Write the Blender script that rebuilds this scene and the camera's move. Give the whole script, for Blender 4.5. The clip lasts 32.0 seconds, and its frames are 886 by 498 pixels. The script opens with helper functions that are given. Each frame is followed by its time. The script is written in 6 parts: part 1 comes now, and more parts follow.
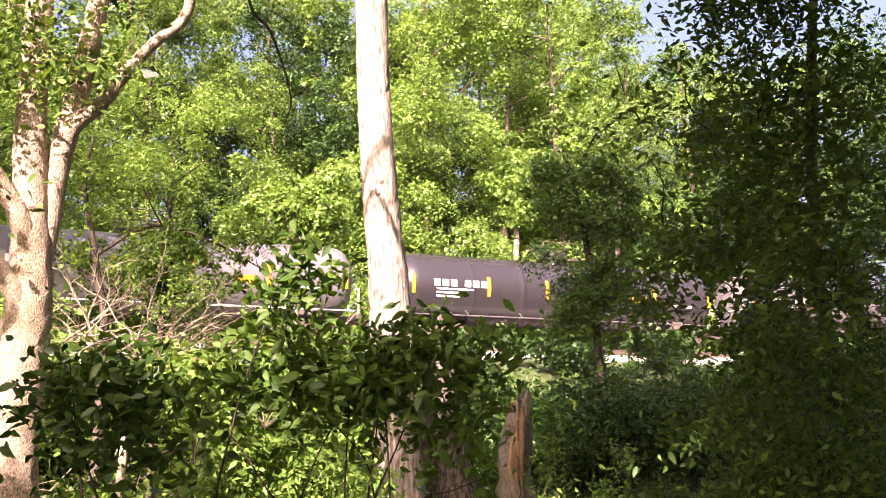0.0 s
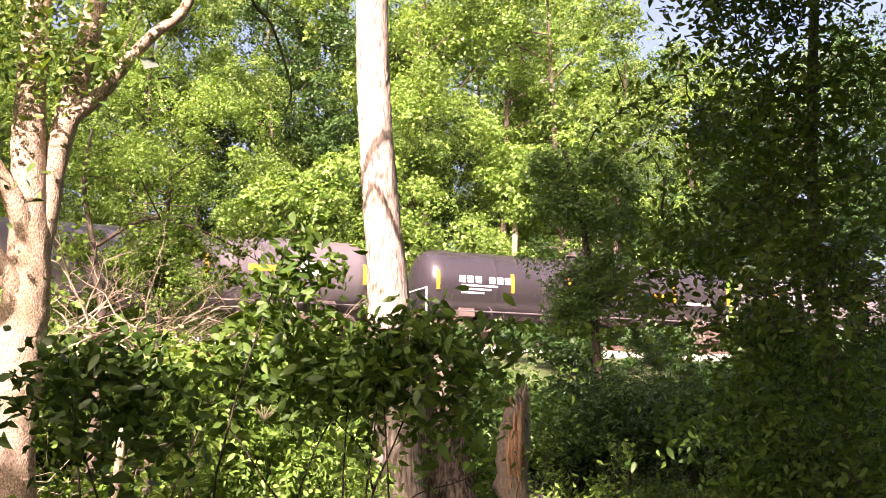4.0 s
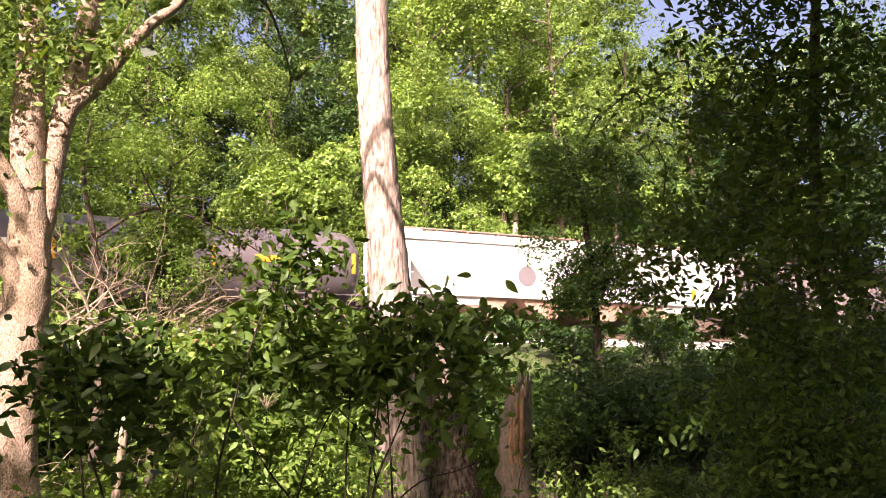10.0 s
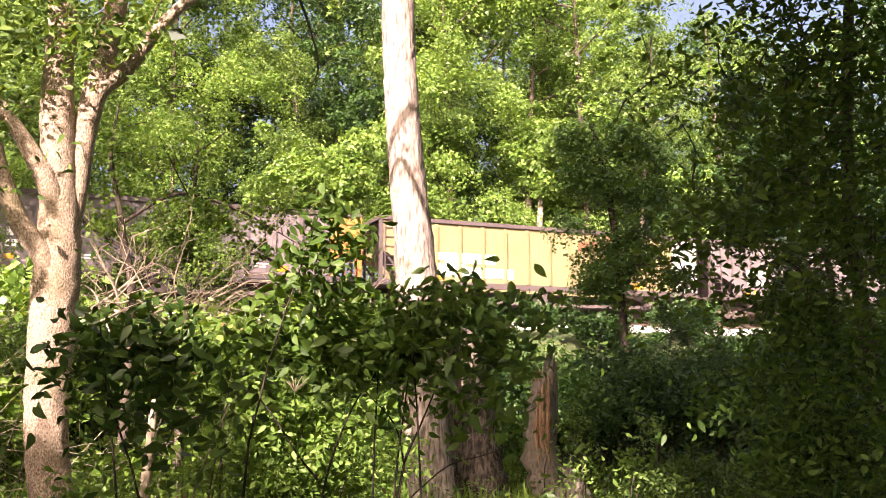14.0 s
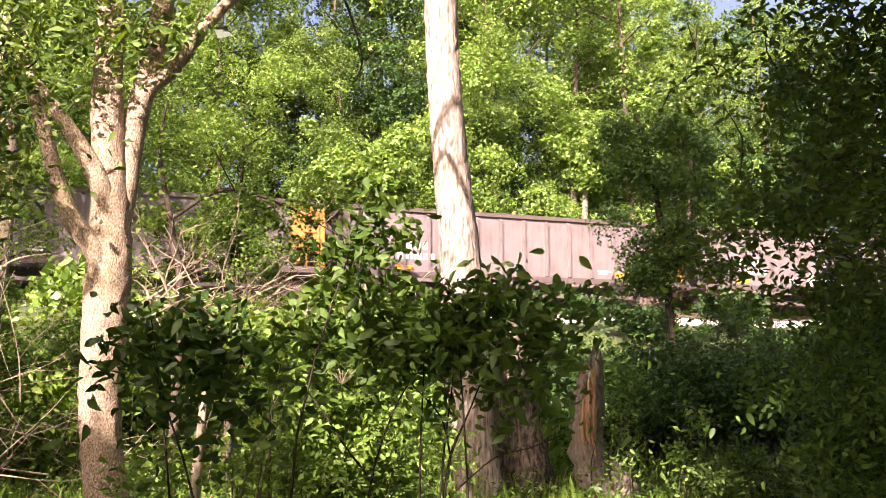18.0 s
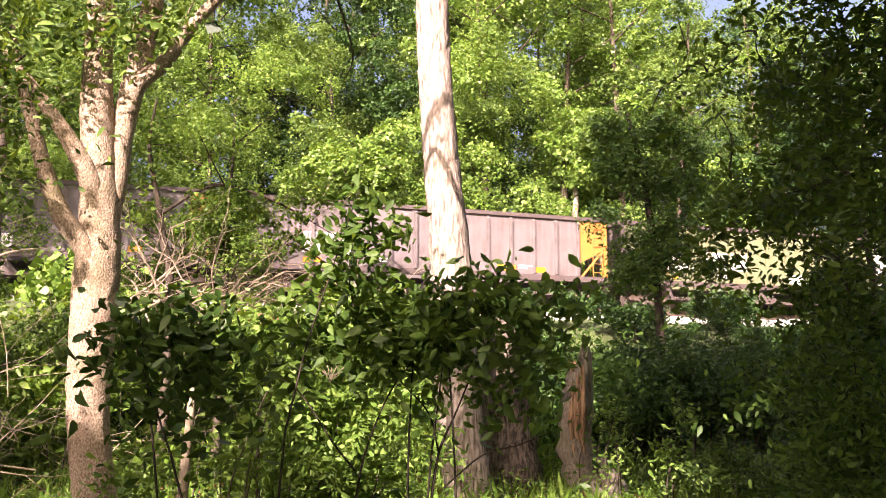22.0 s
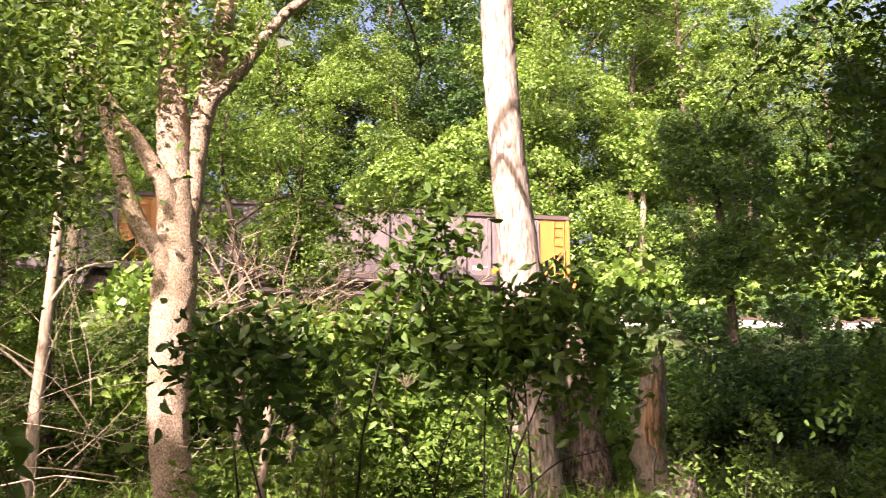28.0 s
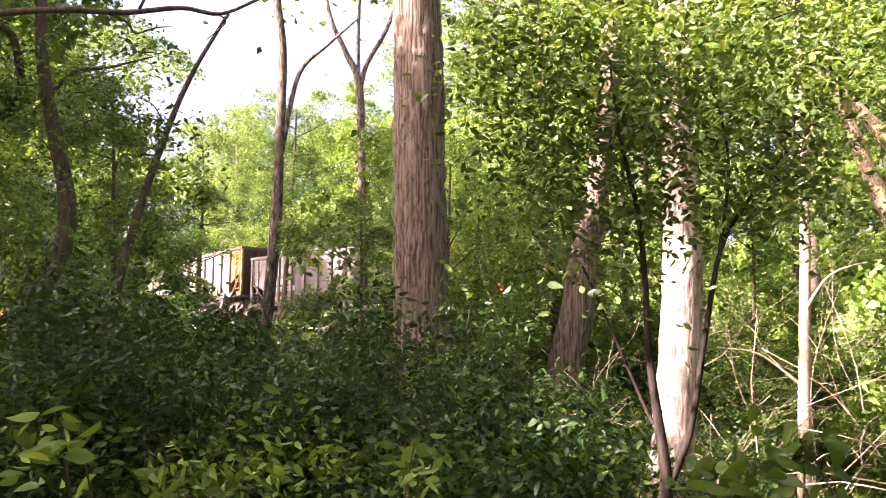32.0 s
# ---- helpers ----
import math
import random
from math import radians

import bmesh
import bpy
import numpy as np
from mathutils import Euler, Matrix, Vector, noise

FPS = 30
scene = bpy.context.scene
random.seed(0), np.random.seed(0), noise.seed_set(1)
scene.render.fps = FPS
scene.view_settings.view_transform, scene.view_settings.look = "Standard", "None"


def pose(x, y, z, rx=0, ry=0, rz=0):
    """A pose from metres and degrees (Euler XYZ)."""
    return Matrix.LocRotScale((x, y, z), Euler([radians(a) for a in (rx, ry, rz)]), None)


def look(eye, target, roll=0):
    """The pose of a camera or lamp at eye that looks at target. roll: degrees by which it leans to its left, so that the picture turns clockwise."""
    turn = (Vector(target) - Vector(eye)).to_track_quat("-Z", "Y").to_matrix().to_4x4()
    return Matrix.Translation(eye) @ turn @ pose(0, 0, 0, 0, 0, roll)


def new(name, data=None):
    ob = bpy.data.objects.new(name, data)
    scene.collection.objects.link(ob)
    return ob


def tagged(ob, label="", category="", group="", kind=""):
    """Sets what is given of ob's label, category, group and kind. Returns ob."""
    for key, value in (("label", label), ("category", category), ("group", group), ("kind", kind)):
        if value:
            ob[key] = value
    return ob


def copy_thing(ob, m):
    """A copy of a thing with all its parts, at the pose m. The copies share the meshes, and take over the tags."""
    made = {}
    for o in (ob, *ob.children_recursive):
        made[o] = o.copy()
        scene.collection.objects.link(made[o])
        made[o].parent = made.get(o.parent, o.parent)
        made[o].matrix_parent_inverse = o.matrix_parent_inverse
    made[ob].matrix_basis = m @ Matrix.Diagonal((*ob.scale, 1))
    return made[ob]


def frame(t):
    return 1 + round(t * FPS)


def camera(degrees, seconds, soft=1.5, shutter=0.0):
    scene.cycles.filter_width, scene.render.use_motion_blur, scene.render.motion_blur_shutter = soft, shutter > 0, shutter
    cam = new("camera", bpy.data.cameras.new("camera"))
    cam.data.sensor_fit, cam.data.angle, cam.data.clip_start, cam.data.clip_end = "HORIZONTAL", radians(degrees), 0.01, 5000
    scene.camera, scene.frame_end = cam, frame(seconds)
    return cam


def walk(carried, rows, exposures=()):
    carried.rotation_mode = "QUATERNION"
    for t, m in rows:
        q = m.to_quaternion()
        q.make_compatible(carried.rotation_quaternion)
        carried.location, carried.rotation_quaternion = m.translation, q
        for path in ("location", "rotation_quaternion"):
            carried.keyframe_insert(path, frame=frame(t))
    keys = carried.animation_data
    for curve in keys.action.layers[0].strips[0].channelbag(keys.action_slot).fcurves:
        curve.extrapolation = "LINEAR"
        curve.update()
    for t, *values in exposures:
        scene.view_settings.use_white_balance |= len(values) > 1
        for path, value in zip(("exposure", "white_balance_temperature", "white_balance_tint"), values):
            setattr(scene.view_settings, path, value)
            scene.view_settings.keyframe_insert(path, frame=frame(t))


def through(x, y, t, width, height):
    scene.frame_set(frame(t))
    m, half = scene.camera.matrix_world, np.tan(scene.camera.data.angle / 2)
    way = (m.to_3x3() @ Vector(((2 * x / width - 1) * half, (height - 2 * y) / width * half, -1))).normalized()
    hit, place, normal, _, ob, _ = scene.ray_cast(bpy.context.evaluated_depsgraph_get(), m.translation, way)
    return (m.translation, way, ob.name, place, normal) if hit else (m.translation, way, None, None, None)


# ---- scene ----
cam = camera(50.56, 32.0, 0.65, 0.2)

# The walk: seconds, eye (m), yaw to the left of +y, pitch up, roll (degrees)
PATH = [
    (0.0, 0.045, -0.073, 1.632, -3.88, 10.43, -0.40),
    (0.5, 0.044, -0.069, 1.626, -3.97, 10.31, -0.60),
    (1.0, 0.038, -0.065, 1.629, -4.01, 10.21, -0.42),
    (1.5, 0.041, -0.067, 1.627, -4.05, 10.16, -0.32),
    (2.0, 0.037, -0.062, 1.621, -4.11, 10.12, -0.38),
    (2.5, 0.040, -0.057, 1.621, -4.10, 10.04, -0.50),
    (3.0, 0.036, -0.058, 1.624, -4.07, 10.08, -0.31),
    (3.5, 0.034, -0.049, 1.624, -4.00, 10.14, -0.04),
    (5.5, 0.042, -0.058, 1.624, -3.85, 10.14, -0.21),
    (6.0, 0.041, -0.056, 1.620, -3.84, 10.19, -0.34),
    (6.5, 0.038, -0.050, 1.622, -3.85, 10.24, -0.24),
    (7.0, 0.040, -0.056, 1.623, -3.82, 10.27, -0.19),
    (7.5, 0.038, -0.055, 1.619, -3.82, 10.29, -0.07),
    (8.0, 0.030, -0.042, 1.619, -3.86, 10.21, -0.19),
    (8.5, 0.029, -0.037, 1.614, -3.91, 10.07, -0.39),
    (9.0, 0.028, -0.034, 1.615, -3.96, 9.87, -0.29),
    (9.5, 0.027, -0.033, 1.614, -4.02, 9.69, -0.26),
    (10.0, 0.028, -0.025, 1.611, -3.97, 9.53, -0.36),
    (10.5, 0.025, -0.032, 1.614, -3.86, 9.42, -0.35),
    (11.0, 0.025, -0.025, 1.609, -3.75, 9.32, -0.44),
    (11.5, 0.023, -0.019, 1.609, -3.61, 9.24, -0.43),
    (12.0, 0.022, -0.011, 1.606, -3.45, 9.13, -0.27),
    (12.5, 0.018, -0.006, 1.607, -3.35, 9.03, -0.04),
    (13.0, 0.013, -0.001, 1.608, -3.25, 8.90, -0.06),
    (13.5, 0.008, 0.001, 1.605, -3.03, 8.76, 0.05),
    (14.0, 0.005, 0.002, 1.603, -2.48, 8.67, -0.04),
    (14.5, 0.004, 0.002, 1.600, -1.75, 8.61, -0.17),
    (15.0, -0.000, 0.005, 1.601, -0.96, 8.51, -0.29),
    (15.5, 0.003, -0.002, 1.598, -0.27, 8.44, -0.15),
    (17.5, 0.004, -0.015, 1.597, 0.43, 8.41, -0.14),
    (18.0, 0.003, -0.009, 1.598, 0.26, 8.28, -0.08),
    (18.5, 0.004, -0.008, 1.600, 0.10, 8.16, -0.04),
    (19.0, 0.000, 0.000, 1.600, -0.00, 8.00, 0.00),
    (19.5, 0.005, -0.003, 1.599, -0.02, 7.89, -0.21),
    (20.0, 0.009, -0.014, 1.597, -0.07, 7.90, -0.25),
    (20.5, 0.014, -0.020, 1.601, -0.12, 7.93, -0.47),
    (21.0, 0.016, -0.015, 1.600, -0.17, 7.94, -0.21),
    (21.5, 0.011, -0.015, 1.599, -0.20, 8.01, 0.09),
    (22.0, 0.010, -0.014, 1.601, -0.32, 8.08, 0.18),
    (22.5, 0.014, -0.015, 1.603, -0.35, 8.18, -0.12),
    (23.0, 0.018, -0.023, 1.602, -0.35, 8.28, -0.20),
    (23.5, 0.015, -0.024, 1.603, -0.36, 8.32, -0.16),
    (24.0, 0.016, -0.021, 1.604, -0.27, 8.38, -0.19),
    (24.5, 0.015, -0.023, 1.604, -0.28, 8.40, 0.11),
    (25.0, 0.011, -0.022, 1.604, -0.39, 8.42, 0.10),
    (25.5, 0.014, -0.023, 1.601, -0.45, 8.44, 0.15),
    (27.5, -0.003, -0.014, 1.599, 0.14, 8.28, -0.29),
    (28.0, -0.029, -0.021, 1.600, 3.73, 8.50, -0.16),
    (28.5, -0.063, -0.015, 1.599, 10.42, 8.79, 0.38),
    (29.0, -0.091, -0.008, 1.613, 17.66, 9.01, 0.47),
    (29.5, -0.102, -0.033, 1.601, 24.09, 9.29, 0.67),
    (30.0, -0.124, -0.048, 1.594, 29.57, 9.52, 0.64),
    (30.5, -0.153, -0.061, 1.602, 34.83, 9.52, 0.45),
    (31.0, -0.167, -0.070, 1.596, 39.36, 9.45, 0.16),
    (31.5, -0.173, -0.080, 1.580, 43.30, 9.33, 0.06),
    (32.0, -0.184, -0.080, 1.587, 46.93, 9.02, -0.10),
]


def heading(yaw, pitch):
    a, b = radians(yaw), radians(pitch)
    return Vector((-math.sin(a) * math.cos(b), math.cos(a) * math.cos(b), math.sin(b)))


walk(cam, [(t, look((x, y, z), Vector((x, y, z)) + heading(yaw, pitch), roll)) for t, x, y, z, yaw, pitch, roll in PATH],
     exposures=[(0, 2.08, 6800, 33), (9, 2.08, 6800, 33), (11, 1.1, 6850, 33), (12.5, 1.66, 6800, 29), (14, 1.87, 6800, 29), (17, 1.82, 6800, 29), (28.5, 1.84, 6750, 31), (30, 2.05, 6700, 33), (31, 2.38, 6650, 35), (32, 2.85, 6600, 37)])

# ---- light: clear late-day sun from behind the camera, a little to its left ----
SUN_YAW, SUN_ELEV = 158.0, 33.0
world = bpy.data.worlds.new("sky")
scene.world = world
world.use_nodes = True
wn = world.node_tree.nodes
sky = wn.new("ShaderNodeTexSky")
sky.sky_type, sky.sun_disc, sky.dust_density = "NISHITA", False, 10.0
sky.air_density, sky.ozone_density = 0.8, 0.4
sky.sun_elevation, sky.sun_rotation = radians(SUN_ELEV), radians(-SUN_YAW)
world.node_tree.links.new(sky.outputs[0], wn["Background"].inputs[0])
wn["Background"].inputs[1].default_value = 0.128
sun = new("sun", bpy.data.lights.new("sun", "SUN"))
sun.data.energy, sun.data.angle, sun.data.color = 5.0, radians(0.6), (1.0, 0.885, 0.77)
sun.matrix_world = look((0, 0, 40), Vector((0, 0, 40)) - heading(SUN_YAW, SUN_ELEV))


# ---- materials ----
def material(name):
    m = bpy.data.materials.new(name)
    m.use_nodes = True
    return m, m.node_tree.nodes, m.node_tree.links, m.node_tree.nodes["Principled BSDF"]


def ramp_of(n, stops):
    r = n.new("ShaderNodeValToRGB")
    while len(r.color_ramp.elements) < len(stops):
        r.color_ramp.elements.new(0.5)
    for e, (p, c) in zip(r.color_ramp.elements, stops):
        e.position, e.color = p, (*c, 1)
    return r


def leaf_material(name, dark, mid, light, through=0.35, rough=0.45):
    m, n, k, b = material(name)
    geo, inf = n.new("ShaderNodeNewGeometry"), n.new("ShaderNodeObjectInfo")
    r = ramp_of(n, [(0.0, dark), (0.55, mid), (1.0, light)])
    k.new(geo.outputs["Random Per Island"], r.inputs[0])
    hue = n.new("ShaderNodeHueSaturation")
    mr = n.new("ShaderNodeMapRange")
    mr.inputs[3].default_value, mr.inputs[4].default_value = 0.8, 1.2
    k.new(inf.outputs["Random"], mr.inputs[0])
    k.new(mr.outputs[0], hue.inputs["Value"])
    k.new(r.outputs[0], hue.inputs["Color"])
    k.new(hue.outputs[0], b.inputs["Base Color"])
    b.inputs["Roughness"].default_value = rough
    b.inputs["Specular IOR Level"].default_value = 0.35
    t = n.new("ShaderNodeBsdfTranslucent")
    warm = n.new("ShaderNodeMix")
    warm.data_type, warm.blend_type = "RGBA", "MULTIPLY"
    warm.inputs[0].default_value = 1.0
    warm.inputs[7].default_value = (1.25, 1.12, 0.36, 1)
    k.new(hue.outputs[0], warm.inputs[6])
    k.new(warm.outputs[2], t.inputs[0])
    mix = n.new("ShaderNodeMixShader")
    mix.inputs[0].default_value = through
    k.new(b.outputs[0], mix.inputs[1])
    k.new(t.outputs[0], mix.inputs[2])
    k.new(mix.outputs[0], n["Material Output"].inputs[0])
    return m


def bark_material(name, low, high, stretch=(14, 14, 2.2), bump=0.6, moss=0.0, span=(0.3, 0.7)):
    m, n, k, b = material(name)
    tc, mp = n.new("ShaderNodeTexCoord"), n.new("ShaderNodeMapping")
    mp.inputs["Scale"].default_value = stretch
    k.new(tc.outputs["Object"], mp.inputs[0])
    a, c = n.new("ShaderNodeTexNoise"), n.new("ShaderNodeTexNoise")
    a.inputs["Scale"].default_value, a.inputs["Detail"].default_value = 2.2, 6
    c.inputs["Scale"].default_value = 1.7
    k.new(mp.outputs[0], a.inputs[0])
    k.new(tc.outputs["Object"], c.inputs[0])
    r = ramp_of(n, [(span[0], low), (span[1], high)])
    k.new(a.outputs[0], r.inputs[0])
    mix = n.new("ShaderNodeMix")
    mix.data_type = "RGBA"
    r2 = ramp_of(n, [(0.52, (0, 0, 0)), (0.7, (1, 1, 1))])
    k.new(c.outputs[0], r2.inputs[0])
    sc = n.new("ShaderNodeMath")
    sc.operation, sc.inputs[1].default_value = "MULTIPLY", 0.25 + moss
    k.new(r2.outputs[0], sc.inputs[0])
    k.new(sc.outputs[0], mix.inputs[0])
    k.new(r.outputs[0], mix.inputs[6])
    mix.inputs[7].default_value = (0.13, 0.115, 0.05, 1)
    k.new(mix.outputs[2], b.inputs["Base Color"])
    bp = n.new("ShaderNodeBump")
    bp.inputs["Strength"].default_value, bp.inputs["Distance"].default_value = bump, 0.02
    k.new(a.outputs[0], bp.inputs["Height"])
    k.new(bp.outputs[0], b.inputs["Normal"])
    b.inputs["Roughness"].default_value = 0.9
    b.inputs["Specular IOR Level"].default_value = 0.12
    return m


def worn_material(name, colour, rust=(0.12, 0.06, 0.035), wear=0.35, rough=0.5, metal=0.0, scale=1.3, streak=6.0):
    """Painted steel with broad grime, streaks that run down, and fine specks."""
    m, n, k, b = material(name)
    tc, mp = n.new("ShaderNodeTexCoord"), n.new("ShaderNodeMapping")
    mp.inputs["Scale"].default_value = (streak, streak, 0.7)
    k.new(tc.outputs["Object"], mp.inputs[0])
    a, c = n.new("ShaderNodeTexNoise"), n.new("ShaderNodeTexNoise")
    a.inputs["Scale"].default_value, a.inputs["Detail"].default_value = 1.0, 5
    c.inputs["Scale"].default_value, c.inputs["Detail"].default_value = scale, 8
    k.new(mp.outputs[0], a.inputs[0])
    k.new(tc.outputs["Object"], c.inputs[0])
    mul = n.new("ShaderNodeMath")
    mul.operation = "MULTIPLY"
    k.new(a.outputs[0], mul.inputs[0])
    k.new(c.outputs[0], mul.inputs[1])
    r = ramp_of(n, [(0.2, (0, 0, 0)), (0.42, (1, 1, 1))])
    k.new(mul.outputs[0], r.inputs[0])
    amt = n.new("ShaderNodeMath")
    amt.operation, amt.inputs[1].default_value = "MULTIPLY", wear
    k.new(r.outputs[0], amt.inputs[0])
    mix = n.new("ShaderNodeMix")
    mix.data_type = "RGBA"
    k.new(amt.outputs[0], mix.inputs[0])
    mix.inputs[6].default_value, mix.inputs[7].default_value = (*colour, 1), (*rust, 1)
    k.new(mix.outputs[2], b.inputs["Base Color"])
    b.inputs["Roughness"].default_value, b.inputs["Metallic"].default_value = rough, metal
    bp = n.new("ShaderNodeBump")
    bp.inputs["Strength"].default_value, bp.inputs["Distance"].default_value = 0.15, 0.01
    k.new(c.outputs[0], bp.inputs["Height"])
    k.new(bp.outputs[0], b.inputs["Normal"])
    return m


def ground_material(name, stops, scale=2.0, bump=0.8, dist=0.05):
    m, n, k, b = material(name)
    tc = n.new("ShaderNodeTexCoord")
    a, c = n.new("ShaderNodeTexNoise"), n.new("ShaderNodeTexNoise")
    a.inputs["Scale"].default_value, a.inputs["Detail"].default_value = scale, 10
    c.inputs["Scale"].default_value, c.inputs["Detail"].default_value = 0.25, 3
    k.new(tc.outputs["Object"], a.inputs[0])
    k.new(tc.outputs["Object"], c.inputs[0])
    mix = n.new("ShaderNodeMath")
    mix.operation = "MULTIPLY_ADD"
    mix.inputs[1].default_value, mix.inputs[2].default_value = 0.45, 0.0
    k.new(c.outputs[0], mix.inputs[0])
    ad = n.new("ShaderNodeMath")
    k.new(a.outputs[0], ad.inputs[0])
    k.new(mix.outputs[0], ad.inputs[1])
    r = ramp_of(n, stops)
    k.new(ad.outputs[0], r.inputs[0])
    k.new(r.outputs[0], b.inputs["Base Color"])
    bp = n.new("ShaderNodeBump")
    bp.inputs["Strength"].default_value, bp.inputs["Distance"].default_value = bump, dist
    k.new(a.outputs[0], bp.inputs["Height"])
    k.new(bp.outputs[0], b.inputs["Normal"])
    b.inputs["Roughness"].default_value = 0.95
    return m


LEAF_BRIGHT = leaf_material("leaf_bright", (0.08, 0.155, 0.026), (0.16, 0.28, 0.05), (0.27, 0.4, 0.1), 0.36)
LEAF_MID = leaf_material("leaf_mid", (0.045, 0.095, 0.018), (0.11, 0.19, 0.036), (0.2, 0.3, 0.075), 0.36)
# Darkest leaf: its colour also carries shade on rear trees and thickets
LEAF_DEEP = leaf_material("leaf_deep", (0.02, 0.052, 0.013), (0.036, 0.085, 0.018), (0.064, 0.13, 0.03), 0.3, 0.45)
# Leaf darkened for plants that stand in shade
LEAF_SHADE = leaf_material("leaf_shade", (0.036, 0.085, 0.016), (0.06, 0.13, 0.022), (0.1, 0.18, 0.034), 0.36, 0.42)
LEAF_BRUSH = leaf_material("leaf_brush", (0.07, 0.14, 0.018), (0.125, 0.22, 0.028), (0.2, 0.3, 0.06), 0.4)
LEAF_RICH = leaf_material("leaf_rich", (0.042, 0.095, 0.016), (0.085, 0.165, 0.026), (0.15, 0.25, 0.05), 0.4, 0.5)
LEAF_DRY = leaf_material("leaf_dry", (0.16, 0.07, 0.03), (0.24, 0.12, 0.05), (0.3, 0.17, 0.08), 0.3)
GRASS = leaf_material("grass_blade", (0.07, 0.15, 0.018), (0.12, 0.22, 0.03), (0.2, 0.29, 0.06), 0.35)
BARK_PALE = bark_material("bark_pale", (0.15, 0.115, 0.095), (0.47, 0.395, 0.34), (13, 13, 2.8), 0.9, 0.0, (0.33, 0.62))
BARK_LICHEN = bark_material("bark_lichen", (0.17, 0.11, 0.068), (0.54, 0.44, 0.34), (34, 34, 22), 0.9, 0.4)
BARK_FURROW = bark_material("bark_furrow", (0.045, 0.034, 0.027), (0.2, 0.158, 0.125), (17, 17, 0.9), 1.0, 0.0, (0.36, 0.62))
BARK_DARK = bark_material("bark_dark", (0.05, 0.04, 0.032), (0.13, 0.1, 0.08), (12, 12, 2.5), 0.6)
# Bark darkened, putting the dead trunk's shade into its colour
BARK_SHADED = bark_material("bark_shaded", (0.045, 0.035, 0.03), (0.2, 0.16, 0.13), (13, 13, 3.5), 0.9, 0.1, (0.38, 0.62))
# Near-black bark: puts shade into the colour of stems
BARK_SHADE_BLACK = bark_material("bark_shade_black", (0.018, 0.014, 0.012), (0.06, 0.045, 0.038), (16, 16, 4), 0.6)
BARK_GREY = bark_material("bark_grey", (0.12, 0.1, 0.08), (0.26, 0.22, 0.18), (14, 14, 3), 0.5, 0.15)
WOOD_SPLIT = bark_material("split_wood", (0.15, 0.08, 0.045), (0.4, 0.26, 0.16), (20, 20, 1.2), 0.7)
TWIG_DEAD = bark_material("dead_twig", (0.22, 0.17, 0.12), (0.45, 0.37, 0.28), (20, 20, 6), 0.3)
GROUND = ground_material("forest_floor", [(0.35, (0.028, 0.022, 0.014)), (0.6, (0.05, 0.06, 0.022)), (0.85, (0.075, 0.11, 0.03))])
BALLAST = ground_material("ballast_stone", [(0.35, (0.14, 0.12, 0.12)), (0.6, (0.3, 0.27, 0.26)), (0.85, (0.48, 0.44, 0.42))], 9.0, 1.0, 0.06)
TIE = bark_material("tie_wood", (0.05, 0.035, 0.025), (0.13, 0.1, 0.08), (3, 14, 14), 0.5)
RAIL_STEEL = worn_material("rail_steel", (0.16, 0.12, 0.1), (0.14, 0.07, 0.04), 0.6, 0.5, 0.5)
HOPPER_PAINT = worn_material("hopper_paint", (0.165, 0.138, 0.143), (0.085, 0.066, 0.053), 0.65, 0.55)
HOPPER_DARK = worn_material("hopper_dark_paint", (0.085, 0.065, 0.065), (0.1, 0.06, 0.045), 0.4, 0.6)
GREEN_PAINT = worn_material("faded_green_paint", (0.16, 0.185, 0.1), (0.2, 0.12, 0.07), 0.5, 0.55)
TAN_PAINT = worn_material("faded_tan_paint", (0.26, 0.21, 0.1), (0.17, 0.11, 0.06), 0.55, 0.6)
WHITE_PAINT = worn_material("white_car_paint", (0.6, 0.59, 0.595), (0.32, 0.29, 0.24), 0.4, 0.45)
YELLOW_PAINT = worn_material("yellow_end_paint", (0.42, 0.175, 0.04), (0.25, 0.15, 0.05), 0.35, 0.5)
TANK_LIGHT = worn_material("tank_light_grey", (0.15, 0.137, 0.148), (0.12, 0.108, 0.1), 0.3, 0.3)
TANK_GREY = worn_material("tank_grey", (0.105, 0.092, 0.1), (0.07, 0.062, 0.056), 0.3, 0.33)
TANK_DARK = worn_material("tank_dark_grey", (0.03, 0.026, 0.031), (0.024, 0.022, 0.02), 0.3, 0.24)
TRUCK_STEEL = worn_material("truck_steel", (0.07, 0.055, 0.05), (0.13, 0.07, 0.045), 0.6, 0.7)
CHUTE_RUST = worn_material("rusty_chute", (0.3, 0.2, 0.15), (0.18, 0.08, 0.045), 0.6, 0.75)
MARK_WHITE = worn_material("white_marking", (0.8, 0.78, 0.75), (0.4, 0.35, 0.3), 0.2, 0.5)
MARK_YELLOW = worn_material("yellow_marking", (0.62, 0.28, 0.02), (0.4, 0.25, 0.05), 0.2, 0.4)
RUST_PATCH = worn_material("rust_patch", (0.34, 0.1, 0.05), (0.24, 0.17, 0.09), 0.7, 0.7)


# ---- mesh helpers ----
def mesh_of(name, verts, faces, mat, smooth=False):
    me = bpy.data.meshes.new(name)
    me.from_pydata([tuple(v) for v in np.asarray(verts).tolist()], [], [list(f) for f in faces])
    me.materials.append(mat)
    if smooth:
        me.polygons.foreach_set("use_smooth", [True] * len(me.polygons))
    me.update()
    return me


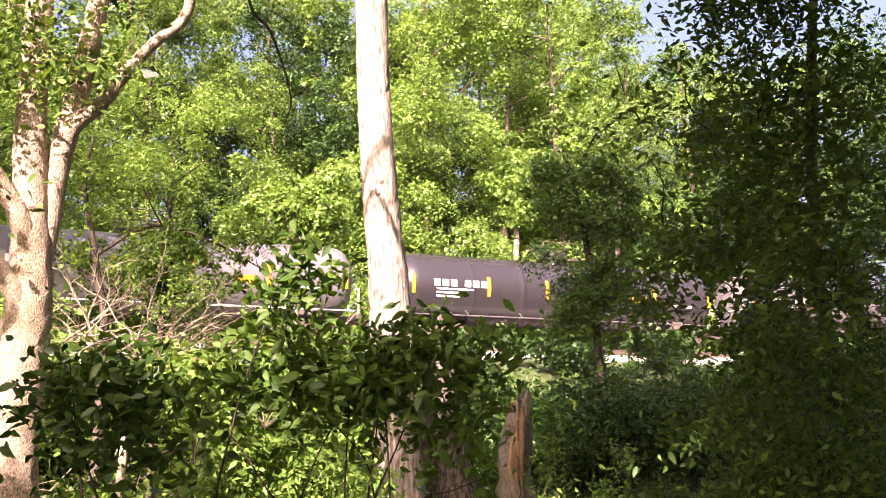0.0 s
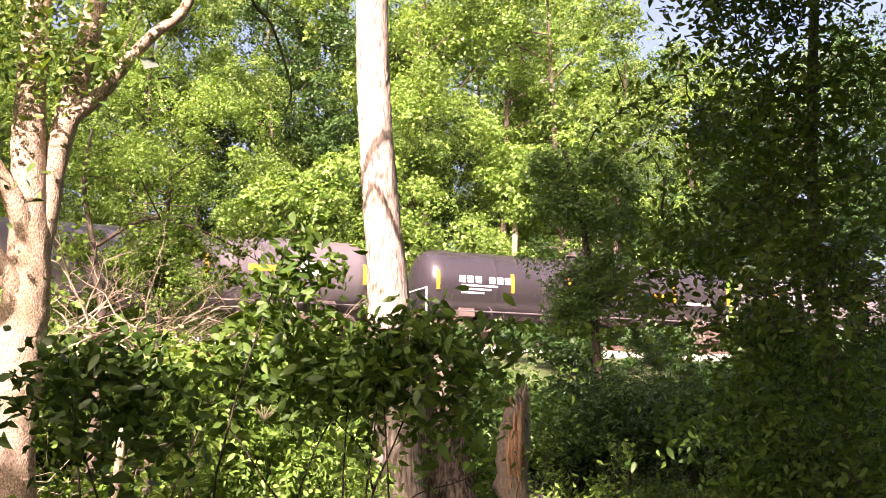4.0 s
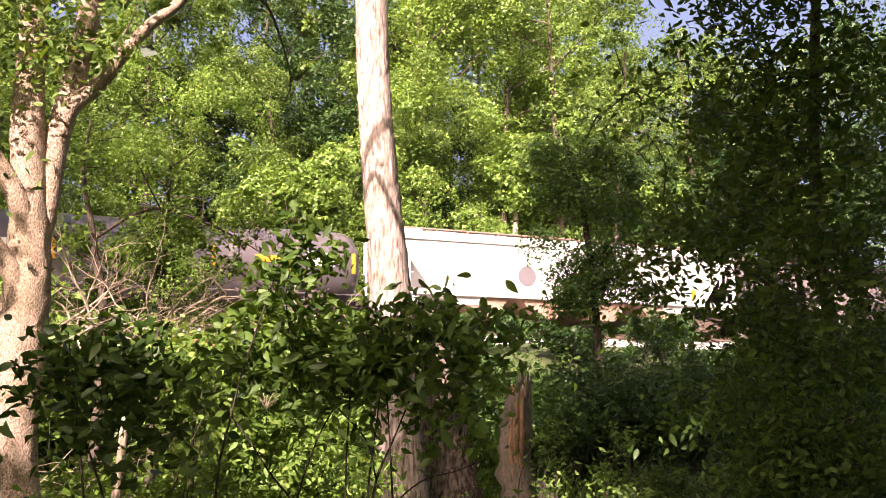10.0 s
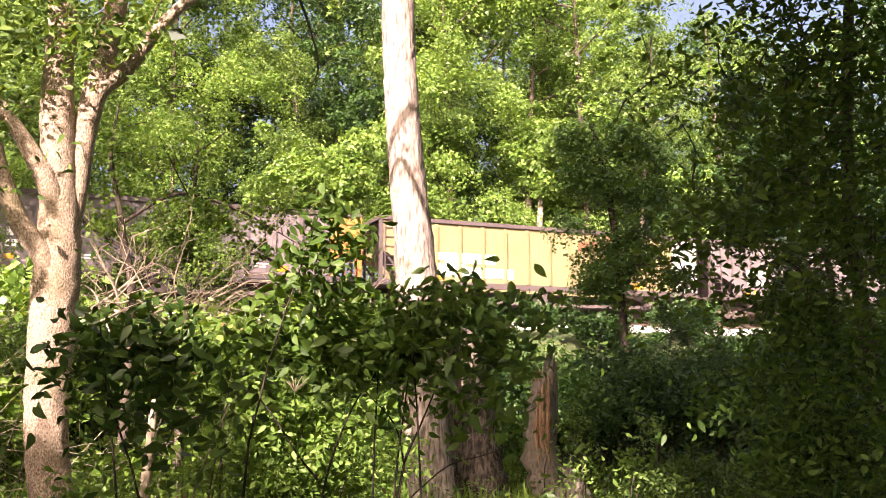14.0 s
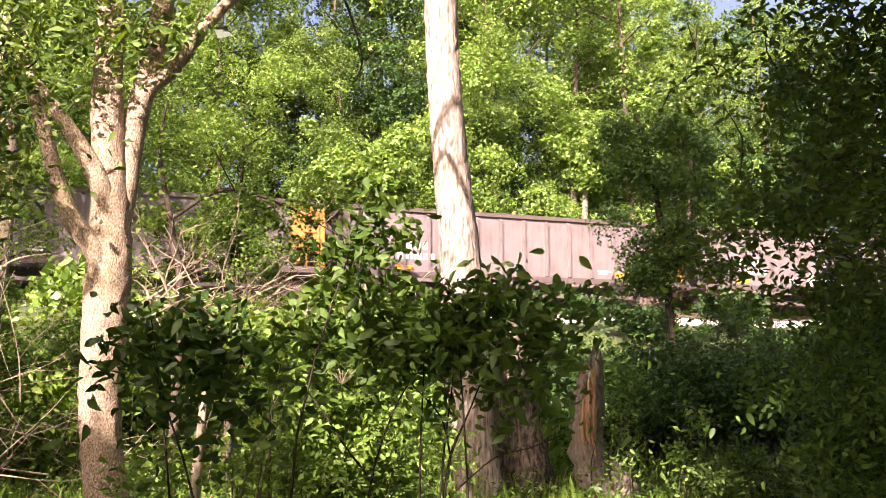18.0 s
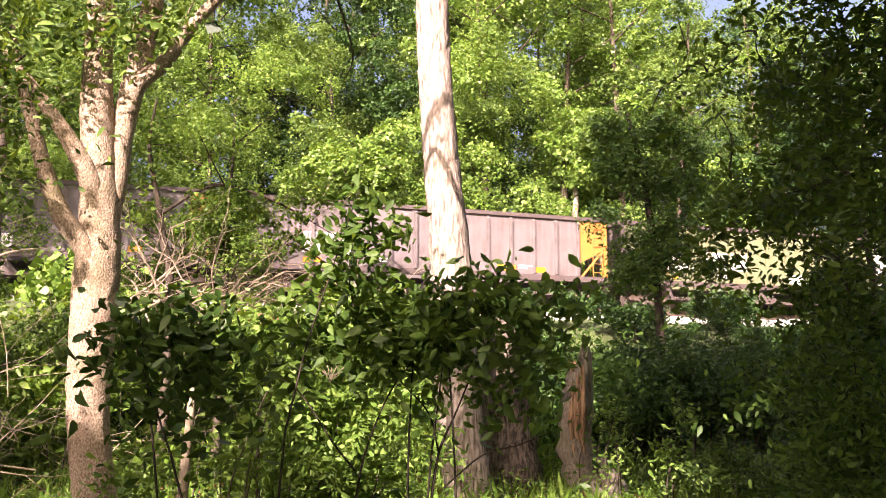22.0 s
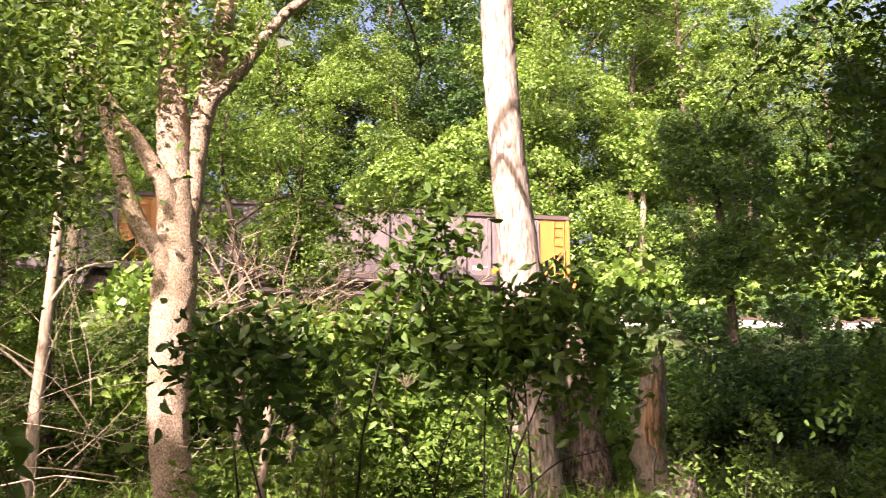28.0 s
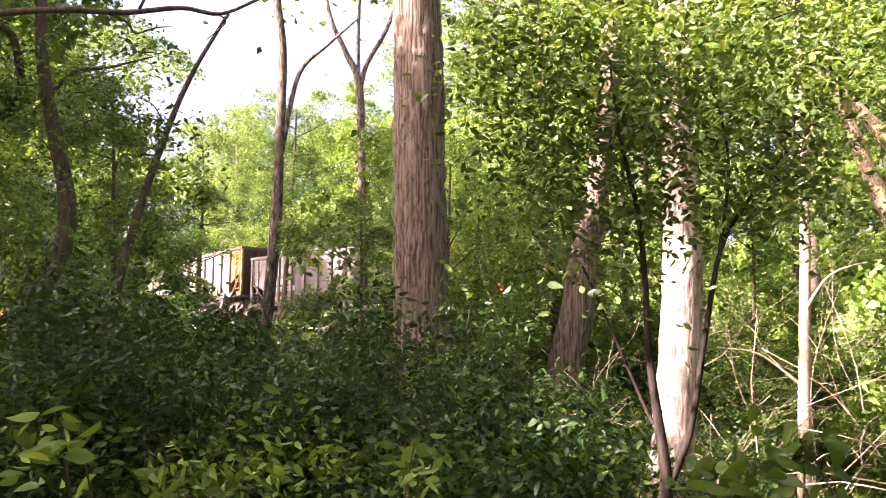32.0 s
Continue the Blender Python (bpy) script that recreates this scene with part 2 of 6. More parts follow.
def quads_mesh(name, verts, quads, mat, smooth=False):
    me = bpy.data.meshes.new(name)
    verts, quads = np.asarray(verts, np.float32), np.asarray(quads, np.int32)
    me.vertices.add(len(verts))
    me.vertices.foreach_set("co", verts.ravel())
    me.loops.add(quads.size)
    me.loops.foreach_set("vertex_index", quads.ravel())
    me.polygons.add(len(quads))
    me.polygons.foreach_set("loop_start", np.arange(0, quads.size, quads.shape[1], dtype=np.int32))
    me.materials.append(mat)
    me.update(calc_edges=True)
    if smooth:
        me.polygons.foreach_set("use_smooth", [True] * len(me.polygons))
    return me


def part(name, me, parent, label="", m=None):
    ob = new(name, me)
    ob.parent = parent
    if m is not None:
        ob.matrix_basis = m
    if label:
        ob["label"] = label
    return ob


def thing(name, at, label, category, group="", kind=""):
    ob = new(name)
    ob.empty_display_size = 0.2
    ob.matrix_basis = at if isinstance(at, Matrix) else Matrix.Translation(at)
    return tagged(ob, label, category, group, kind)


class Solid:
    """Collects boxes, prisms and rods as one mesh."""

    def __init__(self):
        self.v, self.f = [], []

    def box(self, x0, x1, y0, y1, z0, z1, bev=0.0):
        if bev <= 0:
            return self.prism([(x0, z0), (x1, z0), (x1, z1), (x0, z1)], y0, y1)
        b = bev
        return self.prism([(x0 + b, z0), (x1 - b, z0), (x1, z0 + b), (x1, z1 - b), (x1 - b, z1), (x0 + b, z1), (x0, z1 - b), (x0, z0 + b)], y0, y1)

    def prism(self, outline, y0, y1):
        i, n = len(self.v), len(outline)
        self.v += [(x, y0, z) for x, z in outline] + [(x, y1, z) for x, z in outline]
        self.f += [list(range(i, i + n)), list(range(i + 2 * n - 1, i + n - 1, -1))]
        self.f += [[i + k, i + n + k, i + n + (k + 1) % n, i + (k + 1) % n] for k in range(n)]
        return self

    def prism_x(self, outline, x0, x1):
        i, n = len(self.v), len(outline)
        self.v += [(x0, y, z) for y, z in outline] + [(x1, y, z) for y, z in outline]
        self.f += [list(range(i + n - 1, i - 1, -1)), list(range(i + n, i + 2 * n))]
        self.f += [[i + k, i + (k + 1) % n, i + n + (k + 1) % n, i + n + k] for k in range(n)]
        return self

    def rod(self, pts, r, sides=6):
        v, f = tube([(*p, r) for p in pts], sides, 1, 0)
        i = len(self.v)
        self.v += [tuple(q) for q in v.tolist()]
        self.f += [[a + i for a in q] for q in f]
        self.f += [[i + k for k in range(sides - 1, -1, -1)], [len(self.v) - sides + k for k in range(sides)]]
        return self

    def disc(self, x, z, r, y0, y1, sides=20):
        return self.prism([(x + r * math.cos(2 * math.pi * k / sides), z + r * math.sin(2 * math.pi * k / sides)) for k in range(sides)], y0, y1)

    def mesh(self, name, mat, smooth=False):
        return mesh_of(name, self.v, self.f, mat, smooth)


def tube(rows, sides=10, fine=4, rough=0.06, seed=0):
    """A tapered tube along rows of x, y, z, radius, rounded between the rows."""
    rng = np.random.default_rng(seed)
    p = np.array(rows, float)
    q = np.vstack([2 * p[0] - p[1], p, 2 * p[-1] - p[-2]])
    out = []
    for i in range(1, len(q) - 2):
        for u in np.arange(0, 1, 1 / fine):
            a, b, c, d = q[i - 1], q[i], q[i + 1], q[i + 2]
            out.append(0.5 * (2 * b + (c - a) * u + (2 * a - 5 * b + 4 * c - d) * u * u + (3 * b - a - 3 * c + d) * u**3))
    out.append(p[-1])
    c = np.array(out)
    way = np.gradient(c[:, :3], axis=0)
    way /= np.linalg.norm(way, axis=1, keepdims=True) + 1e-9
    ref = np.array([0.31, 0.95, 0.05]) if abs(way[:, 2]).mean() > 0.5 else np.array([0, 0, 1.0])
    e1 = np.cross(way, ref)
    e1 /= np.linalg.norm(e1, axis=1, keepdims=True) + 1e-9
    e2 = np.cross(way, e1)
    ang = np.arange(sides) * 2 * math.pi / sides
    bump = 1 + rough * rng.standard_normal((len(c), sides))
    rad = np.maximum(c[:, 3], 0.001)[:, None] * bump
    v = c[:, None, :3] + rad[..., None] * (np.cos(ang)[None, :, None] * e1[:, None] + np.sin(ang)[None, :, None] * e2[:, None])
    n = len(c)
    i, k = np.meshgrid(np.arange(n - 1), np.arange(sides), indexing="ij")
    k2 = (k + 1) % sides
    f = np.stack([i * sides + k, i * sides + k2, (i + 1) * sides + k2, (i + 1) * sides + k], -1).reshape(-1, 4)
    return v.reshape(-1, 3), f


def joined(pieces):
    v, f, i = [], [], 0
    for a, b in pieces:
        v.append(np.asarray(a))
        f.append(np.asarray(b) + i)
        i += len(a)
    return np.vstack(v), np.vstack(f)


LEAF_FAR = np.array([(0, 0, 0), (0.36, 0.4, 0.08), (0, 1, -0.08), (-0.36, 0.4, 0.08)])
LEAF_NEAR = np.array([(0, 0, 0), (0.17, 0.18, 0.07), (0.23, 0.42, 0.06), (0.12, 0.75, -0.02), (0, 1, -0.16), (-0.12, 0.75, -0.02), (-0.23, 0.42, 0.06), (-0.17, 0.18, 0.07)])
LEAF_TINY = np.array([(-0.1, 0, 0), (0.42, 0.5, 0.08), (-0.3, 1, -0.05)])
BLADE = np.array([(-0.02, 0, 0), (0.02, 0, 0), (0.014, 0.6, 0.12), (-0.004, 1, 0.4)])


def leaves(centres, size, rng, shape="far", droop=0.3, tilt=0.95, spread=0.3, faces=None):
    """Leaf blades at the centres, blades mostly level, tips turned every way and drooping."""
    n = len(centres)
    az = rng.uniform(0, 2 * math.pi, n)
    dip = rng.normal(-droop, 0.35, n)
    y = np.stack([np.cos(az) * np.cos(dip), np.sin(az) * np.cos(dip), np.sin(dip)], 1)
    up = np.stack([rng.normal(0, tilt, n), rng.normal(0, tilt, n), np.full(n, 0.75)], 1)
    if faces is not None:
        up = faces + rng.normal(0, 0.7, (n, 3))
        y = y - 0.8 * (y * up).sum(1, keepdims=True) * up / (up * up).sum(1, keepdims=True)
        y /= np.linalg.norm(y, axis=1, keepdims=True) + 1e-9
    x = np.cross(y, up)
    x /= np.linalg.norm(x, axis=1, keepdims=True) + 1e-9
    z = np.cross(x, y)
    s = size * np.exp(rng.normal(0, spread, n))
    loc = {"far": LEAF_FAR, "near": LEAF_NEAR, "blade": BLADE, "tiny": LEAF_TINY}[shape]
    v = centres[:, None] + s[:, None, None] * (loc[None, :, :1] * x[:, None] + (loc[None, :, 1:2] - 0.5) * y[:, None] + loc[None, :, 2:] * z[:, None])
    k = len(loc)
    base = np.arange(n)[:, None] * k
    quads = base + np.arange(k) if k < 5 else np.concatenate([base + np.array(q) for q in ((0, 1, 2, 3), (0, 3, 4, 5), (0, 5, 6, 7))])
    return v.reshape(-1, 3), quads


def sprays(lobes, count, per, rng, size=0.35, flat=0.5, hollow=0.55, puff=False):
    """Leaf places in small flattened sprays through the shells of ellipsoid lobes (x, y, z, rx, ry, rz)."""
    lobes = np.array(lobes, float)
    w = (lobes[:, 3] * lobes[:, 4] * lobes[:, 5]) ** 0.67
    pick = rng.choice(len(lobes), count, p=w / w.sum())
    d = rng.standard_normal((count, 3))
    d /= np.linalg.norm(d, axis=1, keepdims=True)
    c = lobes[pick, :3] + d * lobes[pick, 3:] * rng.uniform(hollow, 1.08, (count, 1))
    s = size * rng.uniform(0.6, 1.4, (count, 1, 1))
    if puff:
        u = rng.standard_normal((count, per, 3))
        u[..., 2] = np.where(rng.random((count, per)) < 0.75, np.abs(u[..., 2]), u[..., 2])
        u /= np.linalg.norm(u, axis=-1, keepdims=True)
        off = u * s * rng.uniform(0.55, 1.1, (count, per, 1)) ** 0.5 * np.array([1.0, 1.0, 0.9]) * rng.uniform(0.65, 1.35, (count, 1, 3))
        off += rng.normal(0, 0.13, (count, per, 3)) * s
        face = u + np.array([0, 0, 0.35]) + 0.4 * d[:, None]
        face /= np.linalg.norm(face, axis=-1, keepdims=True)
        return (c[:, None] + off).reshape(-1, 3), c, face.reshape(-1, 3)
    off = rng.standard_normal((count, per, 3)) * s * np.array([1, 1, flat])
    off[..., 2] -= 0.35 * (off[..., 0] ** 2 + off[..., 1] ** 2) / s[..., 0]
    out = d + np.array([0, 0, 0.15]) + rng.normal(0, 0.45, (count, 3))
    out /= np.linalg.norm(out, axis=1, keepdims=True)
    return (c[:, None] + off).reshape(-1, 3), c, np.repeat(out, per, 0)


# ---- the plan: a straight track that bends away at its far end ----
BEARING = 0.3473
AX = Vector((math.cos(BEARING), math.sin(BEARING), 0.0))
NX = Vector((-math.sin(BEARING), math.cos(BEARING), 0.0))
RAIL_Z, BED_Z, BEND, RISE, BEND_FROM = 4.65, 3.92, 0.00492, 0.0008, 2.87


def bend_of(s):
    """Offset, rise and slope of the track's line at s metres along its straight part."""
    u = min(0.0, s - BEND_FROM)
    v = max(u, -45.0)
    return 35.0 + BEND * v * v + 2 * BEND * v * (u - v), RISE * v * v, 2 * BEND * v


def track_at(s, side=0.0, up=0.0):
    """Place and heading of the track at s metres along it."""
    d, rise, slope = bend_of(s)
    way = (AX + NX * slope).normalized()
    across = Vector((-way.y, way.x, 0))
    return AX * s + NX * d + across * side + Vector((0, 0, RAIL_Z + rise + up)), way


# Length of rail against distance along the straight, so that the cars keep their spacing in the bend
RAIL_S = np.arange(-320.0, 321.0, 1.0)
RAIL_STEP = np.sqrt(1 + np.array([bend_of(a + 0.5)[2] for a in RAIL_S[:-1]]) ** 2)
RAIL_LENGTH = np.concatenate([[0.0], np.cumsum(RAIL_STEP)])
RAIL_LENGTH += 3.0 - np.interp(3.0, RAIL_S, RAIL_LENGTH)


def ground_z(x, y):
    s, n = x * AX.x + y * AX.y, x * NX.x + y * NX.y
    d, rise, _ = bend_of(s)
    off = n - d
    near = 0.02 * max(0, n) + 0.5 * noise.noise((x * 0.13, y * 0.13, 3.0)) * 0.5
    if off < -4.5:
        top = BED_Z + rise
        k = max(0.0, min(1.0, (off + 13.0) / 8.5))
        z = near * (1 - k) + top * k * k * (3 - 2 * k) + near * k * 0.1
    elif off < 4.5:
        z = BED_Z + rise
    else:
        z = BED_Z + rise + min(7.0, (off - 4.5) * 0.16) + 0.6 * noise.noise((x * 0.06, y * 0.06, 9.0))
    if x < -6:
        z += 0.9 * min(1, (-6 - x) / 6) * max(0.0, min(1.0, (-8 - off) / 6))
    return z


def build_ground():
    ring = [0.0] + [0.5 * 1.072**k for k in range(118)]
    turns = 144
    v = [(0, 0, ground_z(0, 0))]
    for r in ring[1:]:
        for k in range(turns):
            a = 2 * math.pi * k / turns
            x, y = r * math.cos(a), r * math.sin(a)
            v.append((x, y, ground_z(x, y) - (0.06 if r < 60 else 0)))
    f = [[0, 1 + k, 1 + (k + 1) % turns] for k in range(turns)]
    for i in range(len(ring) - 2):
        for k in range(turns):
            a, b = 1 + i * turns + k, 1 + i * turns + (k + 1) % turns
            f.append([a, a + turns, b + turns, b])
    ob = new("ground", mesh_of("ground", v, f, GROUND, True))
    tagged(ob, "brown leaf-littered forest floor rising to a railway bank", "ground", kind="structure")


build_ground()


def build_track():
    bed = thing("railway_track", (0, 0, 0), "single railway track on pale crushed-stone ballast", "railway track", kind="structure")
    cross = [(-3.6, -1.35), (-2.4, -0.42), (-1.7, -0.3), (1.7, -0.3), (2.4, -0.42), (3.6, -1.35)]
    ss = np.arange(-75, 120, 0.8)
    rng = np.random.default_rng(4)
    v = []
    for s in ss:
        for side, up in cross:
            p, _ = track_at(s, side, up + rng.normal(0, 0.03))
            v.append(p)
    n = len(cross)
    f = [[i * n + k, (i + 1) * n + k, (i + 1) * n + k + 1, i * n + k + 1] for i in range(len(ss) - 1) for k in range(n - 1)]
    part("ballast", mesh_of("ballast", v, f, BALLAST, True), bed, "pale grey crushed stone ballast")
    for side in (-0.75, 0.75):
        sv, sf = [], []
        prof = [(-0.07, -0.18), (0.07, -0.18), (0.07, -0.16), (0.012, -0.13), (0.012, -0.05), (0.036, -0.04), (0.036, 0), (-0.036, 0), (-0.036, -0.04), (-0.012, -0.05), (-0.012, -0.13), (-0.07, -0.16)]
        for s in np.arange(-75, 120, 2.5):
            for a, b in prof:
                sv.append(track_at(s, side + a, b)[0])
        m = len(prof)
        for i in range(len(sv) // m - 1):
            sf += [[i * m + k, (i + 1) * m + k, (i + 1) * m + (k + 1) % m, i * m + (k + 1) % m] for k in range(m)]
        part("rail", mesh_of("rail", sv, sf, RAIL_STEEL), bed, "rust-brown steel rail")
    tie = Solid().box(-0.11, 0.11, -1.3, 1.3, -0.36, -0.19, 0.02).mesh("tie", TIE)
    for i in range(180):
        p, way = track_at(-48 + 0.54 * i)
        part("tie", tie, bed, "", Matrix.LocRotScale(p, Euler((0, 0, math.atan2(way.y, way.x) + rng.normal(0, 0.01))), None))


build_track()


# ---- the train ----
def truck(car, x):
    t = part("truck", Solid().box(-0.25, 0.25, -0.95, 0.95, 0.42, 0.72, 0.04).mesh("bolster", TRUCK_STEEL), car, "", Matrix.Translation((x, 0, 0)))
    frame_ = [(-1.15, 0.5), (-0.95, 0.62), (-0.5, 0.74), (0.5, 0.74), (0.95, 0.62), (1.15, 0.5), (1.1, 0.38), (0.72, 0.36), (0.45, 0.2), (-0.45, 0.2), (-0.72, 0.36), (-1.1, 0.38)]
    for y in (-1.0, 1.0):
        part("side_frame", Solid().prism(frame_, y - 0.08, y + 0.08).mesh("side_frame", TRUCK_STEEL), t)
        sp = Solid()
        for k in (-0.22, 0, 0.22):
            sp.rod([(k, y * 1.06, 0.28), (k, y * 1.06, 0.6)], 0.08, 8)
        part("spring", sp.mesh("spring", TRUCK_STEEL), t)
    for dx in (-0.89, 0.89):
        ax = Solid().rod([(dx, -1.1, 0.42), (dx, 1.1, 0.42)], 0.08, 8)
        for y in (-0.75, 0.75):
            ax.disc(dx, 0.42, 0.42, y - 0.06, y + 0.06, 24)
            ax.disc(dx, 0.42, 0.455, y - 0.065 * (1 if y > 0 else -1) - 0.015, y - 0.065 * (1 if y > 0 else -1) + 0.015, 24)
        part("wheelset", ax.mesh("wheelset", TRUCK_STEEL), t, "dark steel wheel pair on its axle")


def coupler(car, x, way):
    c = Solid().box(min(x, x + way * 0.75), max(x, x + way * 0.75), -0.09, 0.09, 0.75, 0.95, 0.02)
    c.box(min(x + way * 0.6, x + way * 0.88), max(x + way * 0.6, x + way * 0.88), -0.16, 0.16, 0.68, 1.0, 0.05)
    part("coupler", c.mesh("coupler", TRUCK_STEEL), car)


def ladder(car, x, y, z0, z1, w=0.4, mat=None, along=True):
    s = Solid()
    ends = [(x - w / 2, y), (x + w / 2, y)] if along else [(x, y - w / 2), (x, y + w / 2)]
    for a, b in ends:
        s.rod([(a, b, z0), (a, b, z1)], 0.022, 6)
    k = z0 + 0.2
    while k < z1:
        s.rod([(*ends[0], k), (*ends[1], k)], 0.016, 5)
        k += 0.36
    part("ladder", s.mesh("ladder", mat or TRUCK_STEEL), car)


def bars(car, name, spots, mat, y, label):
    """Flat plates of marking on the side at y: x0, x1, z0, z1."""
    for x0, x1, z0, z1 in spots:
        d = 0.012 if y > 0 else -0.012
        part(name, Solid().box(x0, x1, min(y, y + d), max(y, y + d), z0, z1).mesh(name, mat), car, label)


def hopper(name, paint, end_paint, label, seed, marks=()):
    """Open-top coal car, 14.6 m body; +x is its trailing end."""
    car = thing(name, (0, 0, 0), label, "railway hopper car", "freight cars of the passing train")
    L, W, Z0, Z1 = 7.3, 1.55, 1.18, 3.5
    rng = np.random.default_rng(seed)
    tub = Solid()
    for y in (-1, 1):
        tub.prism([(-6.0, Z0), (6.0, Z0), (6.0, Z1), (-6.0, Z1)], y * W - 0.03 * y, y * W - 0.07 * y)
    part("side_sheet", tub.mesh("side_sheet", paint), car, "weathered painted side plates")
    floor_ = Solid().prism([(-7.2, Z1 - 0.1), (-7.2, Z1), (-5.1, Z0 + 0.1), (-4.8, 0.55), (-0.6, 0.5), (-0.1, 1.0), (0.1, 1.0), (0.6, 0.5), (4.8, 0.55), (5.1, Z0 + 0.1), (7.2, Z1), (7.2, Z1 - 0.1), (5.2, Z0 - 0.15), (4.9, 0.42), (0.5, 0.38), (-0.5, 0.38), (-4.9, 0.42), (-5.2, Z0 - 0.15)], -W + 0.08, W - 0.08)
    part("tub_floor", floor_.mesh("tub_floor", HOPPER_DARK), car)
    for y in (-1, 1):
        part("top_chord", Solid().box(-L, L, min(y * (W - 0.09), y * (W + 0.06)), max(y * (W - 0.09), y * (W + 0.06)), Z1 - 0.02, Z1 + 0.13, 0.02).mesh("top_chord", HOPPER_DARK), car, "dark rusty top rim")
        part("side_sill", Solid().box(-L, L, min(y * (W - 0.1), y * (W + 0.05)), max(y * (W - 0.1), y * (W + 0.05)), Z0 - 0.2, Z0 + 0.02, 0.02).mesh("side_sill", HOPPER_DARK), car)
        rib = Solid().prism_x([(y * (W - 0.03), Z0), (y * (W + 0.07), Z0 + 0.05), (y * (W + 0.07), Z1 - 0.15), (y * (W - 0.03), Z1 - 0.02)], -0.06, 0.06).mesh("rib", paint)
        for k in range(13):
            part("rib", rib, car, "", Matrix.Translation((-5.95 + k * 11.9 / 12, 0, 0)))
        for e in (-1, 1):
            gusset = Solid().prism([(e * 6.05, Z1 - 0.02), (e * 7.22, Z1 - 0.02), (e * 7.22, Z1 - 1.15), (e * 6.05, Z0 + 0.55)], y * W - 0.05 * y, y * W - 0.02 * y)
            part("end_gusset", gusset.mesh("end_gusset", end_paint if e > 0 else paint), car, "bright painted end panel" if e > 0 else "")
            part("corner_post", Solid().box(e * 7.22 - 0.07, e * 7.22 + 0.07, min(y * (W - 0.08), y * (W + 0.03)), max(y * (W - 0.08), y * (W + 0.03)), Z0 - 0.1, Z1).mesh("corner_post", end_paint if e > 0 else HOPPER_DARK), car)
            part("brace", Solid().rod([(e * 6.15, y * (W - 0.06), Z0), (e * 7.15, y * (W - 0.06), Z1 - 1.2)], 0.05, 6).mesh("brace", end_paint if e > 0 else HOPPER_DARK), car)
            ladder(car, e * 6.85, y * (W + 0.02), Z0, Z1 - 0.1, 0.42, end_paint if e > 0 else HOPPER_DARK)
    for e in (-1, 1):
        part("end_chord", Solid().box(e * 7.26 - 0.06, e * 7.26 + 0.06, -W + 0.1, W - 0.1, Z1 - 0.02, Z1 + 0.12).mesh("end_chord", HOPPER_DARK), car)
        part("end_platform", Solid().box(min(e * 6.1, e * 7.3), max(e * 6.1, e * 7.3), -W + 0.12, W - 0.12, Z0 - 0.2, Z0 - 0.1).mesh("end_platform", HOPPER_DARK), car)
        for y in (-0.55, 0.55):
            part("end_post", Solid().box(e * 7.2 - 0.05, e * 7.2 + 0.05, y - 0.05, y + 0.05, Z0 - 0.1, Z1).mesh("end_post", HOPPER_DARK), car)
        truck(car, e * 5.55)
        coupler(car, e * 7.25, e)
    part("centre_sill", Solid().box(-7.2, 7.2, -0.2, 0.2, 0.78, 1.0).mesh("centre_sill", TRUCK_STEEL), car)
    y = -W + 0.025
    bars(car, "lettering_bar", [(-5.2 + 0.34 * a, -4.98 + 0.34 * a, 2.05, 2.34) for a in range(4)] + [(-5.2 + 0.26 * a, -5.02 + 0.26 * a, 1.68, 1.92) for a in range(6)] + [(-2.6, -1.9, 1.5, 1.56), (-2.6, -2.1, 1.4, 1.46), (3.3, 3.9, 1.5, 1.56), (3.3, 3.7, 1.4, 1.46)], MARK_WHITE, y, "small white lettering bar")
    bars(car, "warning_plate", [(-5.3, -4.6, 1.28, 1.45), (4.0, 4.5, 1.28, 1.5)], MARK_YELLOW, y, "small yellow reflector plate")
    for x0, x1, z0, z1, mat, lab in marks:
        bars(car, "paint_patch", [(x0, x1, z0, z1)], mat, y, lab)
    return car


def lathe_x(profile, sides=40):
    """Rows of x, radius about the x axis at height 0."""
    p = np.array(profile, float)
    a = np.arange(sides) * 2 * math.pi / sides
    v = np.stack([np.repeat(p[:, 0], sides), (p[:, 1:2] * np.cos(a)).ravel(), (p[:, 1:2] * np.sin(a)).ravel()], 1)
    i, k = np.meshgrid(np.arange(len(p) - 1), np.arange(sides), indexing="ij")
    k2 = (k + 1) % sides
    return v, np.stack([i * sides + k, (i + 1) * sides + k, (i + 1) * sides + k2, i * sides + k2], -1).reshape(-1, 4)


